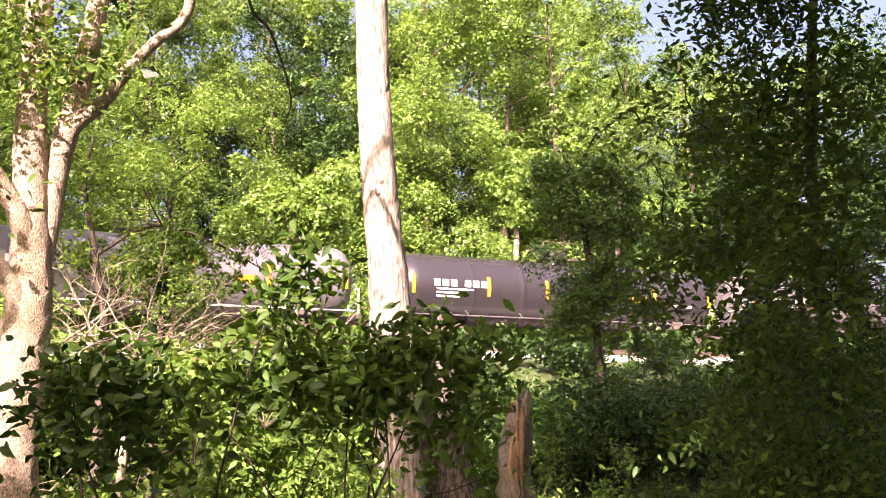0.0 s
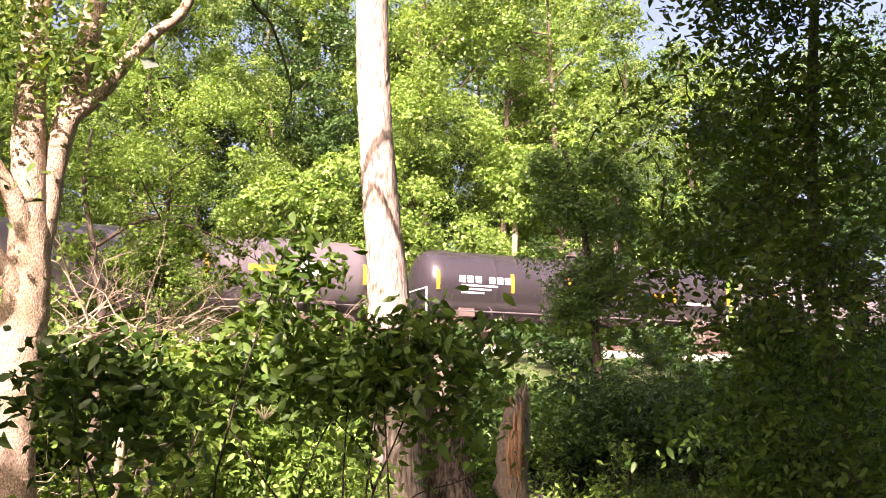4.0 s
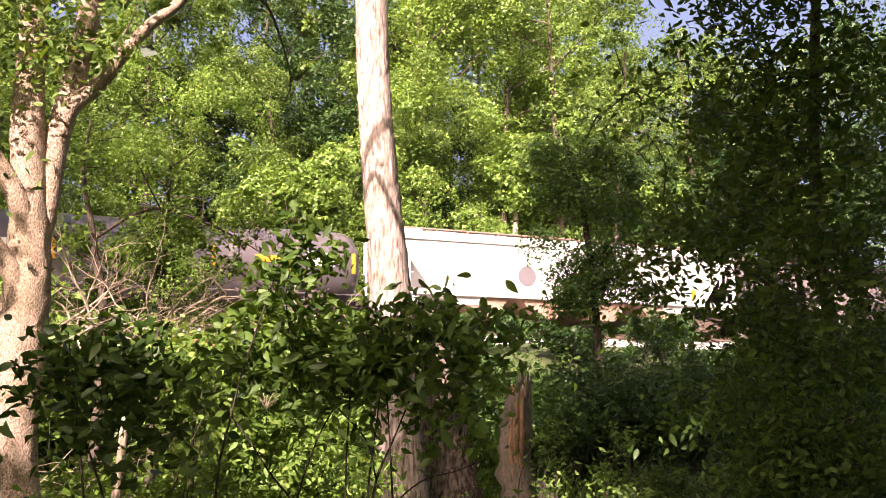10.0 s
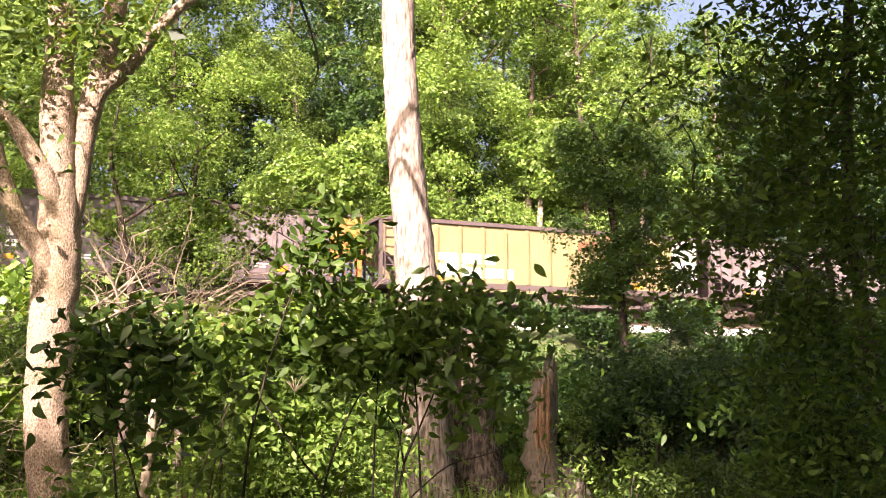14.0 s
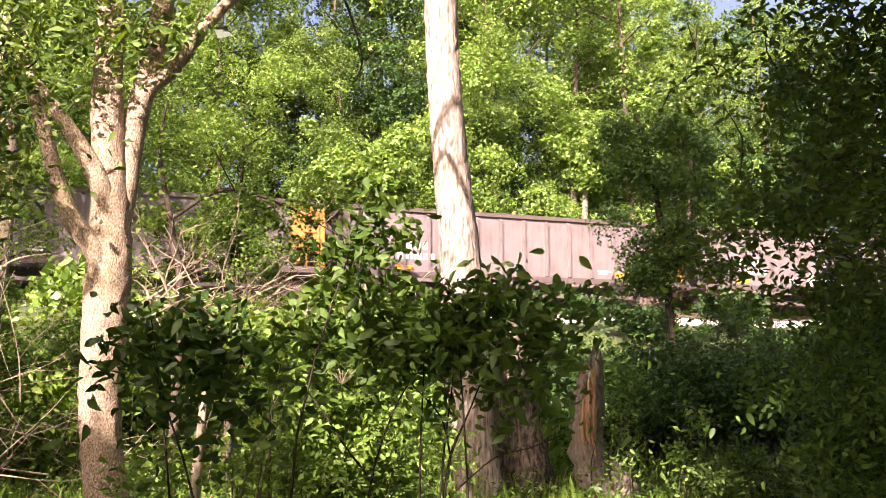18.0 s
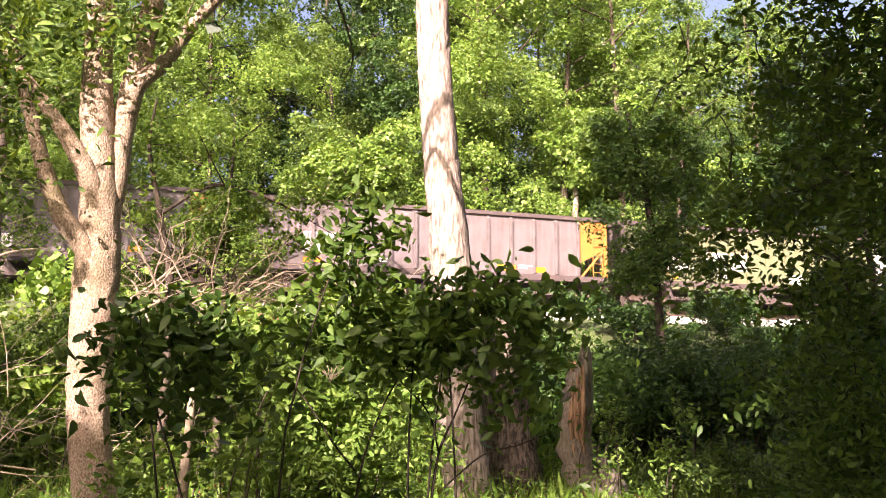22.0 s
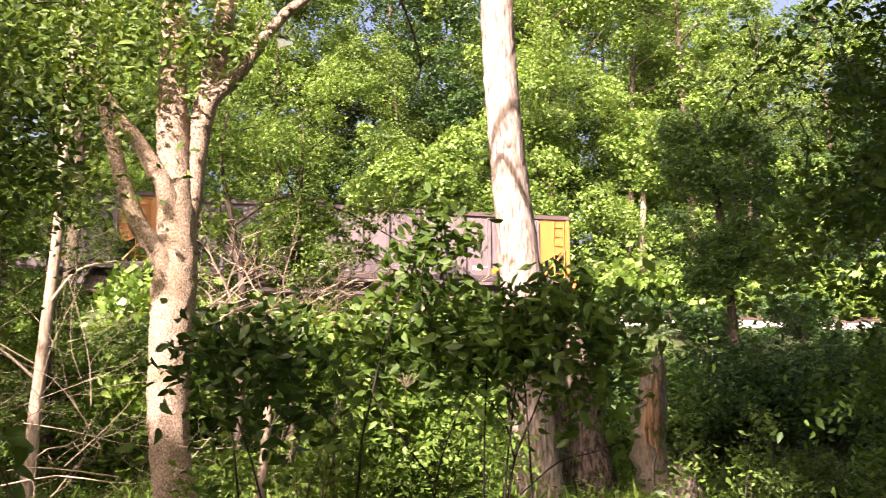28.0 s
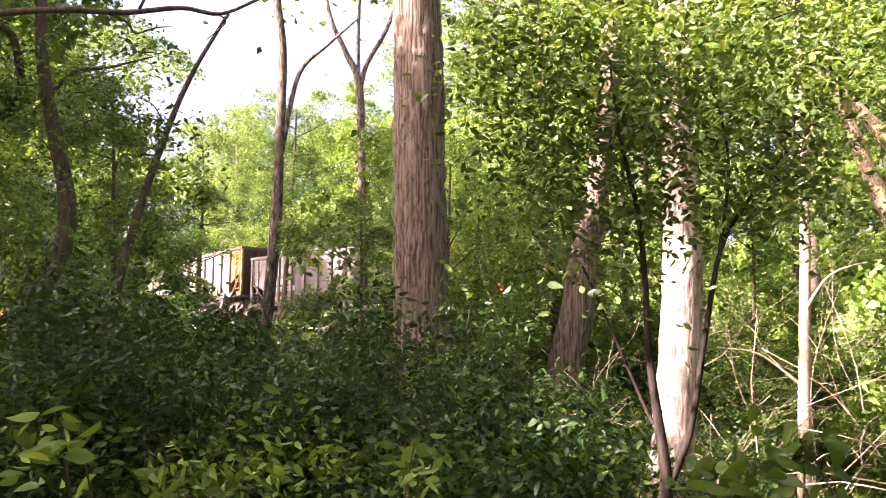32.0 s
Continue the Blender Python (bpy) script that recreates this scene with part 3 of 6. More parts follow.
def tank_car(name, paint, label, half, stripes=True, panel=False):
    car = thing(name, (0, 0, 0), label, "railway tank car", "freight cars of the passing train")
    R, ZC = 1.44, 2.3
    L = half
    prof = [(-L, 0.02), (-L + 0.02, 0.5), (-L + 0.12, 0.95), (-L + 0.32, 1.27), (-L + 0.6, 1.41), (-L + 0.8, R)]
    for k in range(1, 6):
        x = -L + 0.8 + (2 * L - 1.6) * k / 6
        prof += [(x - 0.25, R), (x - 0.03, R), (x - 0.015, R + 0.006), (x + 0.015, R + 0.006), (x + 0.03, R), (x + 0.25, R)]
    prof += [(-a, b) for a, b in prof[5::-1]]
    v, f = lathe_x(prof)
    v[:, 2] += ZC
    part("tank", quads_mesh("tank", v, f, paint, True), car, "rounded welded steel tank shell")
    dome = Solid().rod([(0, 0, ZC + R - 0.1), (0, 0, ZC + R + 0.38)], 0.48, 18)
    part("dome", dome.mesh("dome", paint), car)
    for y in (-0.75, 0.75):
        part("top_platform", Solid().box(-1.1, 1.1, y - 0.22, y + 0.22, ZC + R + 0.02, ZC + R + 0.06).mesh("top_platform", TRUCK_STEEL), car, "steel grating walkway")
        rl = Solid()
        for x in (-1.05, 1.05):
            rl.rod([(x, y * 1.25, ZC + R - 0.3), (x, y * 1.25, ZC + R + 0.75)], 0.02)
        rl.rod([(-1.05, y * 1.25, ZC + R + 0.75), (1.05, y * 1.25, ZC + R + 0.75)], 0.02)
        part("top_railing", rl.mesh("top_railing", TRUCK_STEEL), car)
    for y in (-1, 1):
        ladder(car, 0.0, y * (R + 0.12), 0.9, ZC + R + 0.1, 0.45, TRUCK_STEEL)
        rail = Solid().rod([(-L + 0.2, y * 1.5, 1.12), (L - 0.2, y * 1.5, 1.12)], 0.03)
        for k in range(7):
            x = -L + 0.4 + (2 * L - 0.8) * k / 6
            rail.rod([(x, y * 1.5, 1.12), (x, y * 1.2, 1.35)], 0.018)
        part("side_rail", rail.mesh("side_rail", MARK_WHITE if paint is TANK_LIGHT else TANK_GREY), car, "thin pale handrail along the tank")
        if stripes:
            for x in (-L + 0.5, -3.9, -1.2, 1.4, 4.2, L - 0.5):
                st = Solid()
                for k in range(5):
                    a0, a1 = -0.25 + k * 0.11, -0.25 + (k + 1) * 0.11
                    rr = R + 0.014 - (0.03 if abs(x) > 5 else 0)
                    st.prism_x([(y * rr * math.cos(a0), ZC + rr * math.sin(a0)), (y * (rr + 0.008) * math.cos(a0), ZC + (rr + 0.008) * math.sin(a0)), (y * (rr + 0.008) * math.cos(a1), ZC + (rr + 0.008) * math.sin(a1)), (y * rr * math.cos(a1), ZC + rr * math.sin(a1))], x - 0.07, x + 0.07)
                part("reflector_stripe", st.mesh("reflector_stripe", MARK_YELLOW), car, "yellow reflective stripe")
    for e in (-1, 1):
        sad = Solid().prism_x([(-1.02, 1.35), (-1.1, 0.95), (-0.5, 0.8), (0.5, 0.8), (1.1, 0.95), (1.02, 1.35), (0.8, 1.1), (0, 0.88), (-0.8, 1.1)], e * (L - 1.9) - 0.35, e * (L - 1.9) + 0.35)
        part("saddle", sad.mesh("saddle", TRUCK_STEEL), car)
        part("end_sill", Solid().box(min(e * (L - 3.2), e * (L + 0.1)), max(e * (L - 3.2), e * (L + 0.1)), -0.4, 0.4, 0.75, 1.0).box(e * L - 0.1, e * L + 0.1, -1.45, 1.45, 0.82, 1.02).mesh("end_sill", TRUCK_STEEL), car)
        hr = Solid()
        for y in (-1.4, 1.4):
            hr.rod([(e * L, y, 0.9), (e * L, y, 2.0)], 0.022)
        hr.rod([(e * L, -1.4, 2.0), (e * L, 1.4, 2.0)], 0.022)
        part("end_handrail", hr.mesh("end_handrail", MARK_WHITE), car, "white end handrail")
        truck(car, e * (L - 1.9))
        coupler(car, e * L, e)
    rr = R + 0.006

    def plate(nm, x0, x1, a0, a1, mat, lab):
        st = Solid()
        for k in range(3):
            b0, b1 = a0 + (a1 - a0) * k / 3, a0 + (a1 - a0) * (k + 1) / 3
            st.prism_x([(-rr * math.cos(b0), ZC + rr * math.sin(b0)), (-(rr + 0.008) * math.cos(b0), ZC + (rr + 0.008) * math.sin(b0)), (-(rr + 0.008) * math.cos(b1), ZC + (rr + 0.008) * math.sin(b1)), (-rr * math.cos(b1), ZC + rr * math.sin(b1))], x0, x1)
        part(nm, st.mesh(nm, mat), car, lab)

    for k in range(6):
        plate("lettering_bar", -6.3 + k * 0.36 + (0.25 if k > 2 else 0), -6.05 + k * 0.36 + (0.25 if k > 2 else 0), -0.02, 0.17, MARK_WHITE, "white lettering on the tank")
    for k in range(3):
        plate("lettering_bar", -6.2, -4.6 - 0.3 * k, -0.12 - 0.1 * k, -0.07 - 0.1 * k, MARK_WHITE, "white lettering on the tank")
    if panel:
        plate("yellow_panel", 2.9, 3.9, -0.05, 0.12, MARK_YELLOW, "yellow painted panel")
        plate("white_panel", 4.8, 5.9, -0.1, 0.28, MARK_WHITE, "white notice panel")
    else:
        plate("yellow_panel", 3.0, 3.8, -0.22, -0.02, MARK_YELLOW, "yellow painted panel")
        plate("lettering_bar", 4.9, 6.2, -0.3, -0.22, MARK_WHITE, "white lettering on the tank")
    return car


def covered_hopper(name):
    car = thing(name, (0, 0, 0), "white covered grain hopper car with rusty chutes", "railway hopper car", "freight cars of the passing train")
    L, W = 8.45, 1.57
    sec = [(-W + 0.06, 1.4), (-W, 1.8), (-W, 3.45), (-W + 0.1, 3.7), (-1.0, 3.9), (0, 3.96), (1.0, 3.9), (W - 0.1, 3.7), (W, 3.45), (W, 1.8), (W - 0.06, 1.4)]
    part("body", Solid().prism_x(sec, -L + 1.75, L - 1.75).mesh("body", WHITE_PAINT), car, "smooth white painted side")
    for e in (-1, 1):
        slope = Solid().prism([(e * (L - 1.76), 3.7), (e * (L - 0.1), 3.7), (e * (L - 0.1), 3.45), (e * (L - 0.55), 3.1), (e * (L - 1.76), 1.5)], -W + 0.02, W - 0.02)
        part("slope_sheet", slope.mesh("slope_sheet", WHITE_PAINT), car)
        fr = Solid()
        for y in (-W + 0.04, W - 0.04):
            fr.box(e * (L - 0.12) - 0.06, e * (L - 0.12) + 0.06, y - 0.05, y + 0.05, 1.05, 3.8)
            fr.box(e * (L - 0.85) - 0.04, e * (L - 0.85) + 0.04, y - 0.04, y + 0.04, 1.05, 2.75)
            fr.box(min(e * (L - 1.4), e * L), max(e * (L - 1.4), e * L), y - 0.06, y + 0.06, 1.0, 1.2)
            fr.box(min(e * (L - 1.4), e * L), max(e * (L - 1.4), e * L), y - 0.05, y + 0.05, 3.7, 3.85)
            fr.box(min(e * (L - 1.0), e * L), max(e * (L - 1.0), e * L), y - 0.03, y + 0.03, 2.1, 2.16)
        fr.box(e * (L - 0.12) - 0.05, e * (L - 0.12) + 0.05, -W, W, 1.0, 1.2)
        part("end_frame", fr.mesh("end_frame", WHITE_PAINT), car, "white end cage posts")
        for y in (-1, 1):
            ladder(car, e * (L - 0.4), y * (W + 0.03), 1.0, 3.8, 0.42, WHITE_PAINT)
        part("end_deck", Solid().box(min(e * (L - 1.9), e * L), max(e * (L - 1.9), e * L), -0.5, 0.5, 0.8, 1.02).mesh("end_deck", TRUCK_STEEL), car)
        truck(car, e * (L - 1.75))
        coupler(car, e * L, e)
        part("sloped_chute", Solid().prism([(e * 4.0, 1.42), (e * 6.9, 1.42), (e * 5.6, 0.95), (e * 4.6, 0.95)], -W + 0.12, W - 0.12).mesh("sloped_chute", WHITE_PAINT), car)
    for k in range(4):
        x = -4.35 + k * 2.9
        ch = Solid().prism([(x - 1.35, 1.42), (x + 1.35, 1.42), (x + 0.45, 0.5), (x - 0.45, 0.5)], -W + 0.15, W - 0.15)
        part("outlet_chute", ch.mesh("outlet_chute", CHUTE_RUST), car, "rust-stained discharge chute")
        part("outlet_gate", Solid().box(x - 0.55, x + 0.55, -0.7, 0.7, 0.38, 0.5).mesh("outlet_gate", TRUCK_STEEL), car)
    for y in (-1, 1):
        part("side_sill", Solid().box(-L + 0.1, L - 0.1, min(y * (W - 0.1), y * (W + 0.03)), max(y * (W - 0.1), y * (W + 0.03)), 1.28, 1.46, 0.02).mesh("side_sill", WHITE_PAINT), car)
        part("top_chord", Solid().box(-L + 0.05, L - 0.05, min(y * (W - 0.08), y * (W + 0.07)), max(y * (W - 0.08), y * (W + 0.07)), 3.44, 3.58, 0.02).mesh("top_chord", WHITE_PAINT), car)
        rail = Solid().box(-L + 0.6, L - 0.6, min(y * 0.5, y * 0.85), max(y * 0.5, y * 0.85), 4.02, 4.06)
        for k in range(12):
            rail.box(-L + 0.9 + k * 1.4, -L + 0.96 + k * 1.4, min(y * 0.5, y * 0.85), max(y * 0.5, y * 0.85), 3.9, 4.03)
        part("roof_walk", rail.mesh("roof_walk", CHUTE_RUST), car, "rusty roof walkway")
    for k in range(6):
        part("roof_hatch", Solid().box(-6.2 + k * 2.2, -4.9 + k * 2.2, -0.3, 0.3, 3.95, 4.08, 0.03).mesh("roof_hatch", WHITE_PAINT), car)
    part("round_patch", Solid().disc(-2.4, 2.2, 0.42, -W - 0.012, -W - 0.002, 28).mesh("round_patch", TANK_LIGHT), car, "grey round painted-out patch")
    bars(car, "warning_plate", [(5.9, 6.15, 1.6, 2.0)], MARK_YELLOW, -W - 0.0, "yellow reflector plate")
    return car


# Offsets behind the train's end to each car's middle, with the car
TRAIN = []
for k in range(9):
    at_k = {2: GREEN_PAINT, 7: TAN_PAINT}.get(k)
    marks = []
    if k == 2:
        marks = [(-3.2, -1.0, 1.75, 2.5, MARK_WHITE, "white overpainted patch"), (-5.6, -5.1, 1.5, 2.1, MARK_YELLOW, "yellow painted patch"), (1.2, 2.4, 1.3, 1.7, MARK_WHITE, "white overpainted patch")]
    elif k == 7:
        marks = [(-4.8, -1.6, 1.4, 1.8, MARK_WHITE, "pale painted graffiti band"), (1.4, 2.3, 2.75, 3.15, RUST_PATCH, "faded rust-red painted patch"), (2.65, 3.3, 2.9, 3.4, RUST_PATCH, "faded rust-red painted patch"), (-4.6, -2.4, 1.95, 2.35, MARK_WHITE, "broken white graffiti patch")]
    elif k == 3:
        marks = [(-5.3, -3.5, 1.62, 2.4, MARK_WHITE, "white graffiti patch"), (-0.4, 0.5, 1.4, 1.9, MARK_WHITE, "white graffiti patch"), (2.4, 3.2, 1.3, 1.55, MARK_YELLOW, "yellow graffiti patch")]
    elif k % 3 == 1:
        marks = [(-1.5, 0.4, 1.3, 1.75, MARK_WHITE, "pale graffiti patch")]
    car = hopper("coal_hopper", at_k or HOPPER_PAINT, WHITE_PAINT if at_k else YELLOW_PAINT,
                 {2: "faded green open-top coal hopper car, weathered", 7: "faded tan open-top coal hopper car with graffiti"}.get(k, "dusty purple-brown open-top coal hopper car with yellow end"), k, marks)
    TRAIN.append((car, 15.28 * k + 7.3))
    if k == 0:
        lamp_red, _, _, rb = material("red_tail_lamp")
        rb.inputs["Base Color"].default_value = (0.8, 0.05, 0.02, 1)
        rb.inputs["Emission Color"].default_value, rb.inputs["Emission Strength"].default_value = (1, 0.08, 0.03, 1), 4.0
        part("tail_lamp", Solid().box(8.0, 8.22, -0.15, 0.15, 0.85, 1.3, 0.03).mesh("tail_lamp", lamp_red), car, "red end-of-train marker lamp")
TRAIN.append((covered_hopper("covered_hopper"), 145.4))
for mid, half, paint, panel, label in [
    (161.88, 7.17, TANK_GREY, True, "grey railway tank car with yellow and white panels"),
    (178.13, 7.32, TANK_LIGHT, False, "pale grey railway tank car with white handrail"),
    (194.98, 7.72, TANK_DARK, False, "dark grey railway tank car with white lettering"),
    (212.63, 7.87, TANK_GREY, True, "grey railway tank car with yellow stripes"),
    (229.83, 7.67, TANK_DARK, False, "dark grey railway tank car with white lettering"),
    (246.93, 7.67, TANK_LIGHT, False, "pale grey railway tank car with yellow panel"),
    (264.13, 7.67, TANK_LIGHT, False, "pale grey railway tank car with yellow panel")]:
    TRAIN.append((tank_car("tank_car", paint, label, half, True, panel), mid))
# Where the train's end is along the track, by seconds
TRAIN_END = [(0, 250.6), (29, 6.4), (30.5, -5.4), (32, -16.9)]


def motions():
    te, se = [a for a, b in TRAIN_END], [b for a, b in TRAIN_END]
    for car, mid in TRAIN:
        rows = []
        for t in range(33):
            p, way = track_at(float(np.interp(np.interp(t, te, se) - mid, RAIL_LENGTH, RAIL_S)))
            rows.append((t, Matrix.LocRotScale(p, Euler((0, 0, math.atan2(way.y, way.x))), None)))
        walk(car, rows)


# ---- trees and undergrowth ----
def tree_parts(root, limbs, mat, sides=12, rough=0.05, fine=5):
    """Trunk and limbs from rows of x, y, z, radius in the root's space."""
    for i, (nm, rows) in enumerate(limbs):
        v, f = tube(rows, sides if nm == "trunk" else 8, fine if nm == "trunk" else 5, rough, i)
        part(nm, quads_mesh(nm, v, f, mat, True), root)


def crown_part(root, pts, size, rng, mat, shape="far", label="", name="crown", droop=0.3, faces=None):
    v, f = leaves(pts, size, rng, shape, droop, faces=faces, spread=0.2 if shape == "near" else 0.28)
    return part(name, quads_mesh(name, v, f, mat, shape == "near"), root, label)


def twigs_to(centres, anchor, rng, r=0.012, keep=1.0, sides=4):
    """Forking twigs: each spray hangs on the nearest limb or on a spray that is already carried."""
    anchor = np.array(anchor, float)[:, :3]
    order = np.argsort(((np.asarray(centres)[:, None] - anchor[None]) ** 2).sum(-1).min(1))
    nodes = np.vstack([anchor, np.zeros((2 * len(centres), 3))])
    n, out = len(anchor), []
    for i in order:
        c = np.asarray(centres[i])
        gap = nodes[:n] - c
        a = nodes[np.argmin((gap ** 2).sum(1) + 2.0 * np.maximum(0, gap[:, 2]) ** 2)]
        far = np.linalg.norm(c - a)
        mid = (a + c) / 2 + rng.normal(0, 0.09, 3) * far + np.array([0, 0, 0.06 * far])
        nodes[n], nodes[n + 1] = mid, c
        n += 2
        if rng.random() < keep:
            out.append(tube([(*a, r), (*mid, r * 0.7), (*c, r * 0.35)], sides, 2, 0))
    return joined(out)


def sampled(rows, step=0.25):
    p = np.array(rows, float)
    out = []
    for a, b in zip(p[:-1], p[1:]):
        n = max(1, int(np.linalg.norm(b[:3] - a[:3]) / step))
        out += [a + (b - a) * k / n for k in range(n)]
    return np.array(out + [p[-1]])


def forest_tree(seed, height, leaf_mat, bark, spread=1.0, low=0.3, leaf=0.17, count=150, per=55):
    """A woodland tree: leaning tapered trunk, limbs, and a broken crown of leaf sprays."""
    rng = np.random.default_rng(seed)
    root = thing("tree", (0, 0, 0), "tall leafy broadleaf woodland tree in full leaf", "tree", "woodland trees beyond the railway")
    lean = rng.normal(0, 0.04, 2)
    r0 = 0.012 * height
    tr = [(lean[0] * z * math.sin(z * 0.2 + seed), lean[1] * z, z, r0 * (1 - 0.85 * z / height) + 0.02) for z in np.linspace(-0.3, height * 0.95, 9)]
    limbs, lobes = [("trunk", tr)], []
    for k in range(11):
        z = height * (low + (0.92 - low) * (k + rng.random() * 0.6) / 11)
        a = rng.uniform(0, 6.28)
        reach = spread * height * (0.22 - 0.13 * abs(z / height - 0.5)) * rng.uniform(0.7, 1.25)
        bx, by = lean[0] * z * math.sin(z * 0.2 + seed), lean[1] * z
        ex, ey, ez = bx + math.cos(a) * reach, by + math.sin(a) * reach, z + reach * rng.uniform(0.2, 0.6)
        limbs.append(("limb", [(bx, by, z, r0 * 0.22), ((bx + ex) / 2, (by + ey) / 2, (z + ez) / 2 - 0.1, r0 * 0.15), (ex, ey, ez, r0 * 0.04)]))
        q = rng.uniform(0.75, 1.2) * height * 0.075
        lobes.append((ex, ey, ez, q * 1.25, q * 1.25, q * 1.3))
        lobes.append(((bx + ex) / 2, (by + ey) / 2, ez + 0.3, q * 0.95, q * 0.95, q * 1.1))
    for z in np.linspace(low + 0.12, 0.88, 6) * height:
        q = rng.uniform(0.045, 0.07) * height
        lobes.append((lean[0] * z * math.sin(z * 0.2 + seed), lean[1] * z, z, q, q, q * 1.2))
    lobes.append((tr[-1][0], tr[-1][1], height * 0.95, height * 0.09, height * 0.09, height * 0.08))
    tree_parts(root, limbs, bark, 9)
    pts, _, fc = sprays(lobes, count, per, rng, 0.88 * height / 20, 0.45, 0.5, True)
    crown_part(root, pts, leaf, rng, leaf_mat, "tiny", faces=fc)
    return root


def bush(name, seed, lobes, leaf_mat, leaf, count, per, label, shape="far", stems=7, size=0.28, group="", base=(0, 0, 0), bark=None, category="bush", droop=0.35):
    rng = np.random.default_rng(seed)
    root = thing(name, base, label, category, group)
    pts, cs, fc = sprays(lobes, count, per, rng, size, 0.55, 0.35)
    crown_part(root, pts, leaf, rng, leaf_mat, shape, "", "foliage", droop, fc)
    lob = np.array(lobes, float)
    for k in range(stems):
        c = lob[k % len(lob)]
        x, y = c[0] + rng.normal(0, 0.3) * c[3], c[1] + rng.normal(0, 0.3) * c[4]
        z = c[2] + 0.5 * c[5]
        g = (rng.normal(0, 0.15), rng.normal(0, 0.15))
        rows = [(x * 0.35 + g[0], y * 0.35 + g[1], -0.15, 0.01), (x * 0.6 + g[0], y * 0.6 + g[1], z * 0.45, 0.007), (x, y, z, 0.003)]
        v, f = tube(rows, 5, 3, 0.05, seed + k)
        part("stem", quads_mesh("stem", v, f, bark or BARK_DARK, True), root)
    return root


# The wood beyond the railway
KINDS = [forest_tree(11, 21, LEAF_MID, BARK_DARK, 1.05, 0.15, 0.18, 125, 250), forest_tree(12, 23, LEAF_BRIGHT, BARK_DARK, 1.1, 0.12, 0.18, 125, 250),
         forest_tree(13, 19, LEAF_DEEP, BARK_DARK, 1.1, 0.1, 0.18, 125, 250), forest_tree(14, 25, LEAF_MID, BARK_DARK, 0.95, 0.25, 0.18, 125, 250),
         forest_tree(15, 15, LEAF_BRIGHT, BARK_DARK, 1.4, 0.05, 0.18, 125, 250)]
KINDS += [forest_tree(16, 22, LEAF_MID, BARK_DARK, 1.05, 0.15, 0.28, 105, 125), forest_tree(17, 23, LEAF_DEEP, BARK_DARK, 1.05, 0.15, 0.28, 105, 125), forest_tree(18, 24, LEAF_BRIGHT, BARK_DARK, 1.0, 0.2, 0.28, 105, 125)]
HEIGHTS = [21, 23, 19, 25, 15, 22, 23, 24]
rng = np.random.default_rng(77)
first = [True] * len(KINDS)


def plant(k, x, y, scale=1.0, turn=None, sink=0.0):
    m = Matrix.LocRotScale((x, y, ground_z(x, y) - sink), Euler((0, 0, rng.uniform(0, 6.28) if turn is None else turn)), Vector((scale, scale, scale)))
    if first[k]:
        first[k] = False
        KINDS[k].matrix_basis = m
        return KINDS[k]
    src = KINDS[k]
    ob = copy_thing(src, Matrix.Identity(4))
    ob.matrix_basis = m
    return ob


def wood(row_n, step, s0, s1, kinds, scale):
    s = s0
    while s < s1:
        p, way = track_at(s, row_n + rng.uniform(-1.8, 1.8))
        k, size = int(rng.choice(kinds)), scale * rng.uniform(0.85, 1.15)
        if 48 < math.degrees(math.atan2(-p.x, p.y)) < 70:
            size = min(size, max(6.0, 0.3 * p.length + rng.uniform(-1, 1.5) - ground_z(p.x, p.y)) / HEIGHTS[k])
        plant(k, p.x, p.y, size)
        s += step * rng.uniform(0.7, 1.3)


wood(9.5, 5.0, -48, 46, [2, 4, 2, 0, 1], 0.62)
wood(15.0, 6.0, -70, 60, [0, 1, 2, 3, 1], 0.92)
# Rear rows mostly in darkest leaf, so gaps in front read as shade
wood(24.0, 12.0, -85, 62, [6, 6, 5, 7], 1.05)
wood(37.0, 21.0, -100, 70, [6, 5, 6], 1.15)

# Undergrowth on the bank and the floor
BUSHES = []
for k, mat in enumerate((LEAF_BRUSH, LEAF_MID, LEAF_BRIGHT, LEAF_DEEP)):
    q = np.random.default_rng(200 + k)
    lobes = [(q.normal(0, 0.55), q.normal(0, 0.55), q.uniform(0.35, 1.2), q.uniform(0.4, 0.7), q.uniform(0.4, 0.7), q.uniform(0.3, 0.5)) for _ in range(7)]
    BUSHES.append(bush("bush", 210 + k, lobes, mat, 0.1, 80, 30, "leafy green undergrowth bush on the forest floor", "near", 6, 0.16, "undergrowth bushes"))
for k, mat in enumerate((LEAF_BRUSH, LEAF_MID, LEAF_BRIGHT, LEAF_DEEP)):
    q = np.random.default_rng(220 + k)
    lobes = [(q.normal(0, 0.55), q.normal(0, 0.55), q.uniform(0.35, 1.2), q.uniform(0.4, 0.7), q.uniform(0.4, 0.7), q.uniform(0.3, 0.5)) for _ in range(7)]
    BUSHES.append(bush("bush", 230 + k, lobes, mat, 0.15, 62, 22, "leafy green bush on the railway bank", "far", 3, 0.17, "bushes on the bank"))
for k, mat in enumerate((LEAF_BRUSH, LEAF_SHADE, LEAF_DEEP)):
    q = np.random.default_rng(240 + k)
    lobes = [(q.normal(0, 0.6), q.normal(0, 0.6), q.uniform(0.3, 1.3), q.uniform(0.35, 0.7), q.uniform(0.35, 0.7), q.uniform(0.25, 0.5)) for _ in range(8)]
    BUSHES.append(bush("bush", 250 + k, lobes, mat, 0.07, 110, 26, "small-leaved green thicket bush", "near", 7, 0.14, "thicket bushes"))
used = [False] * 11


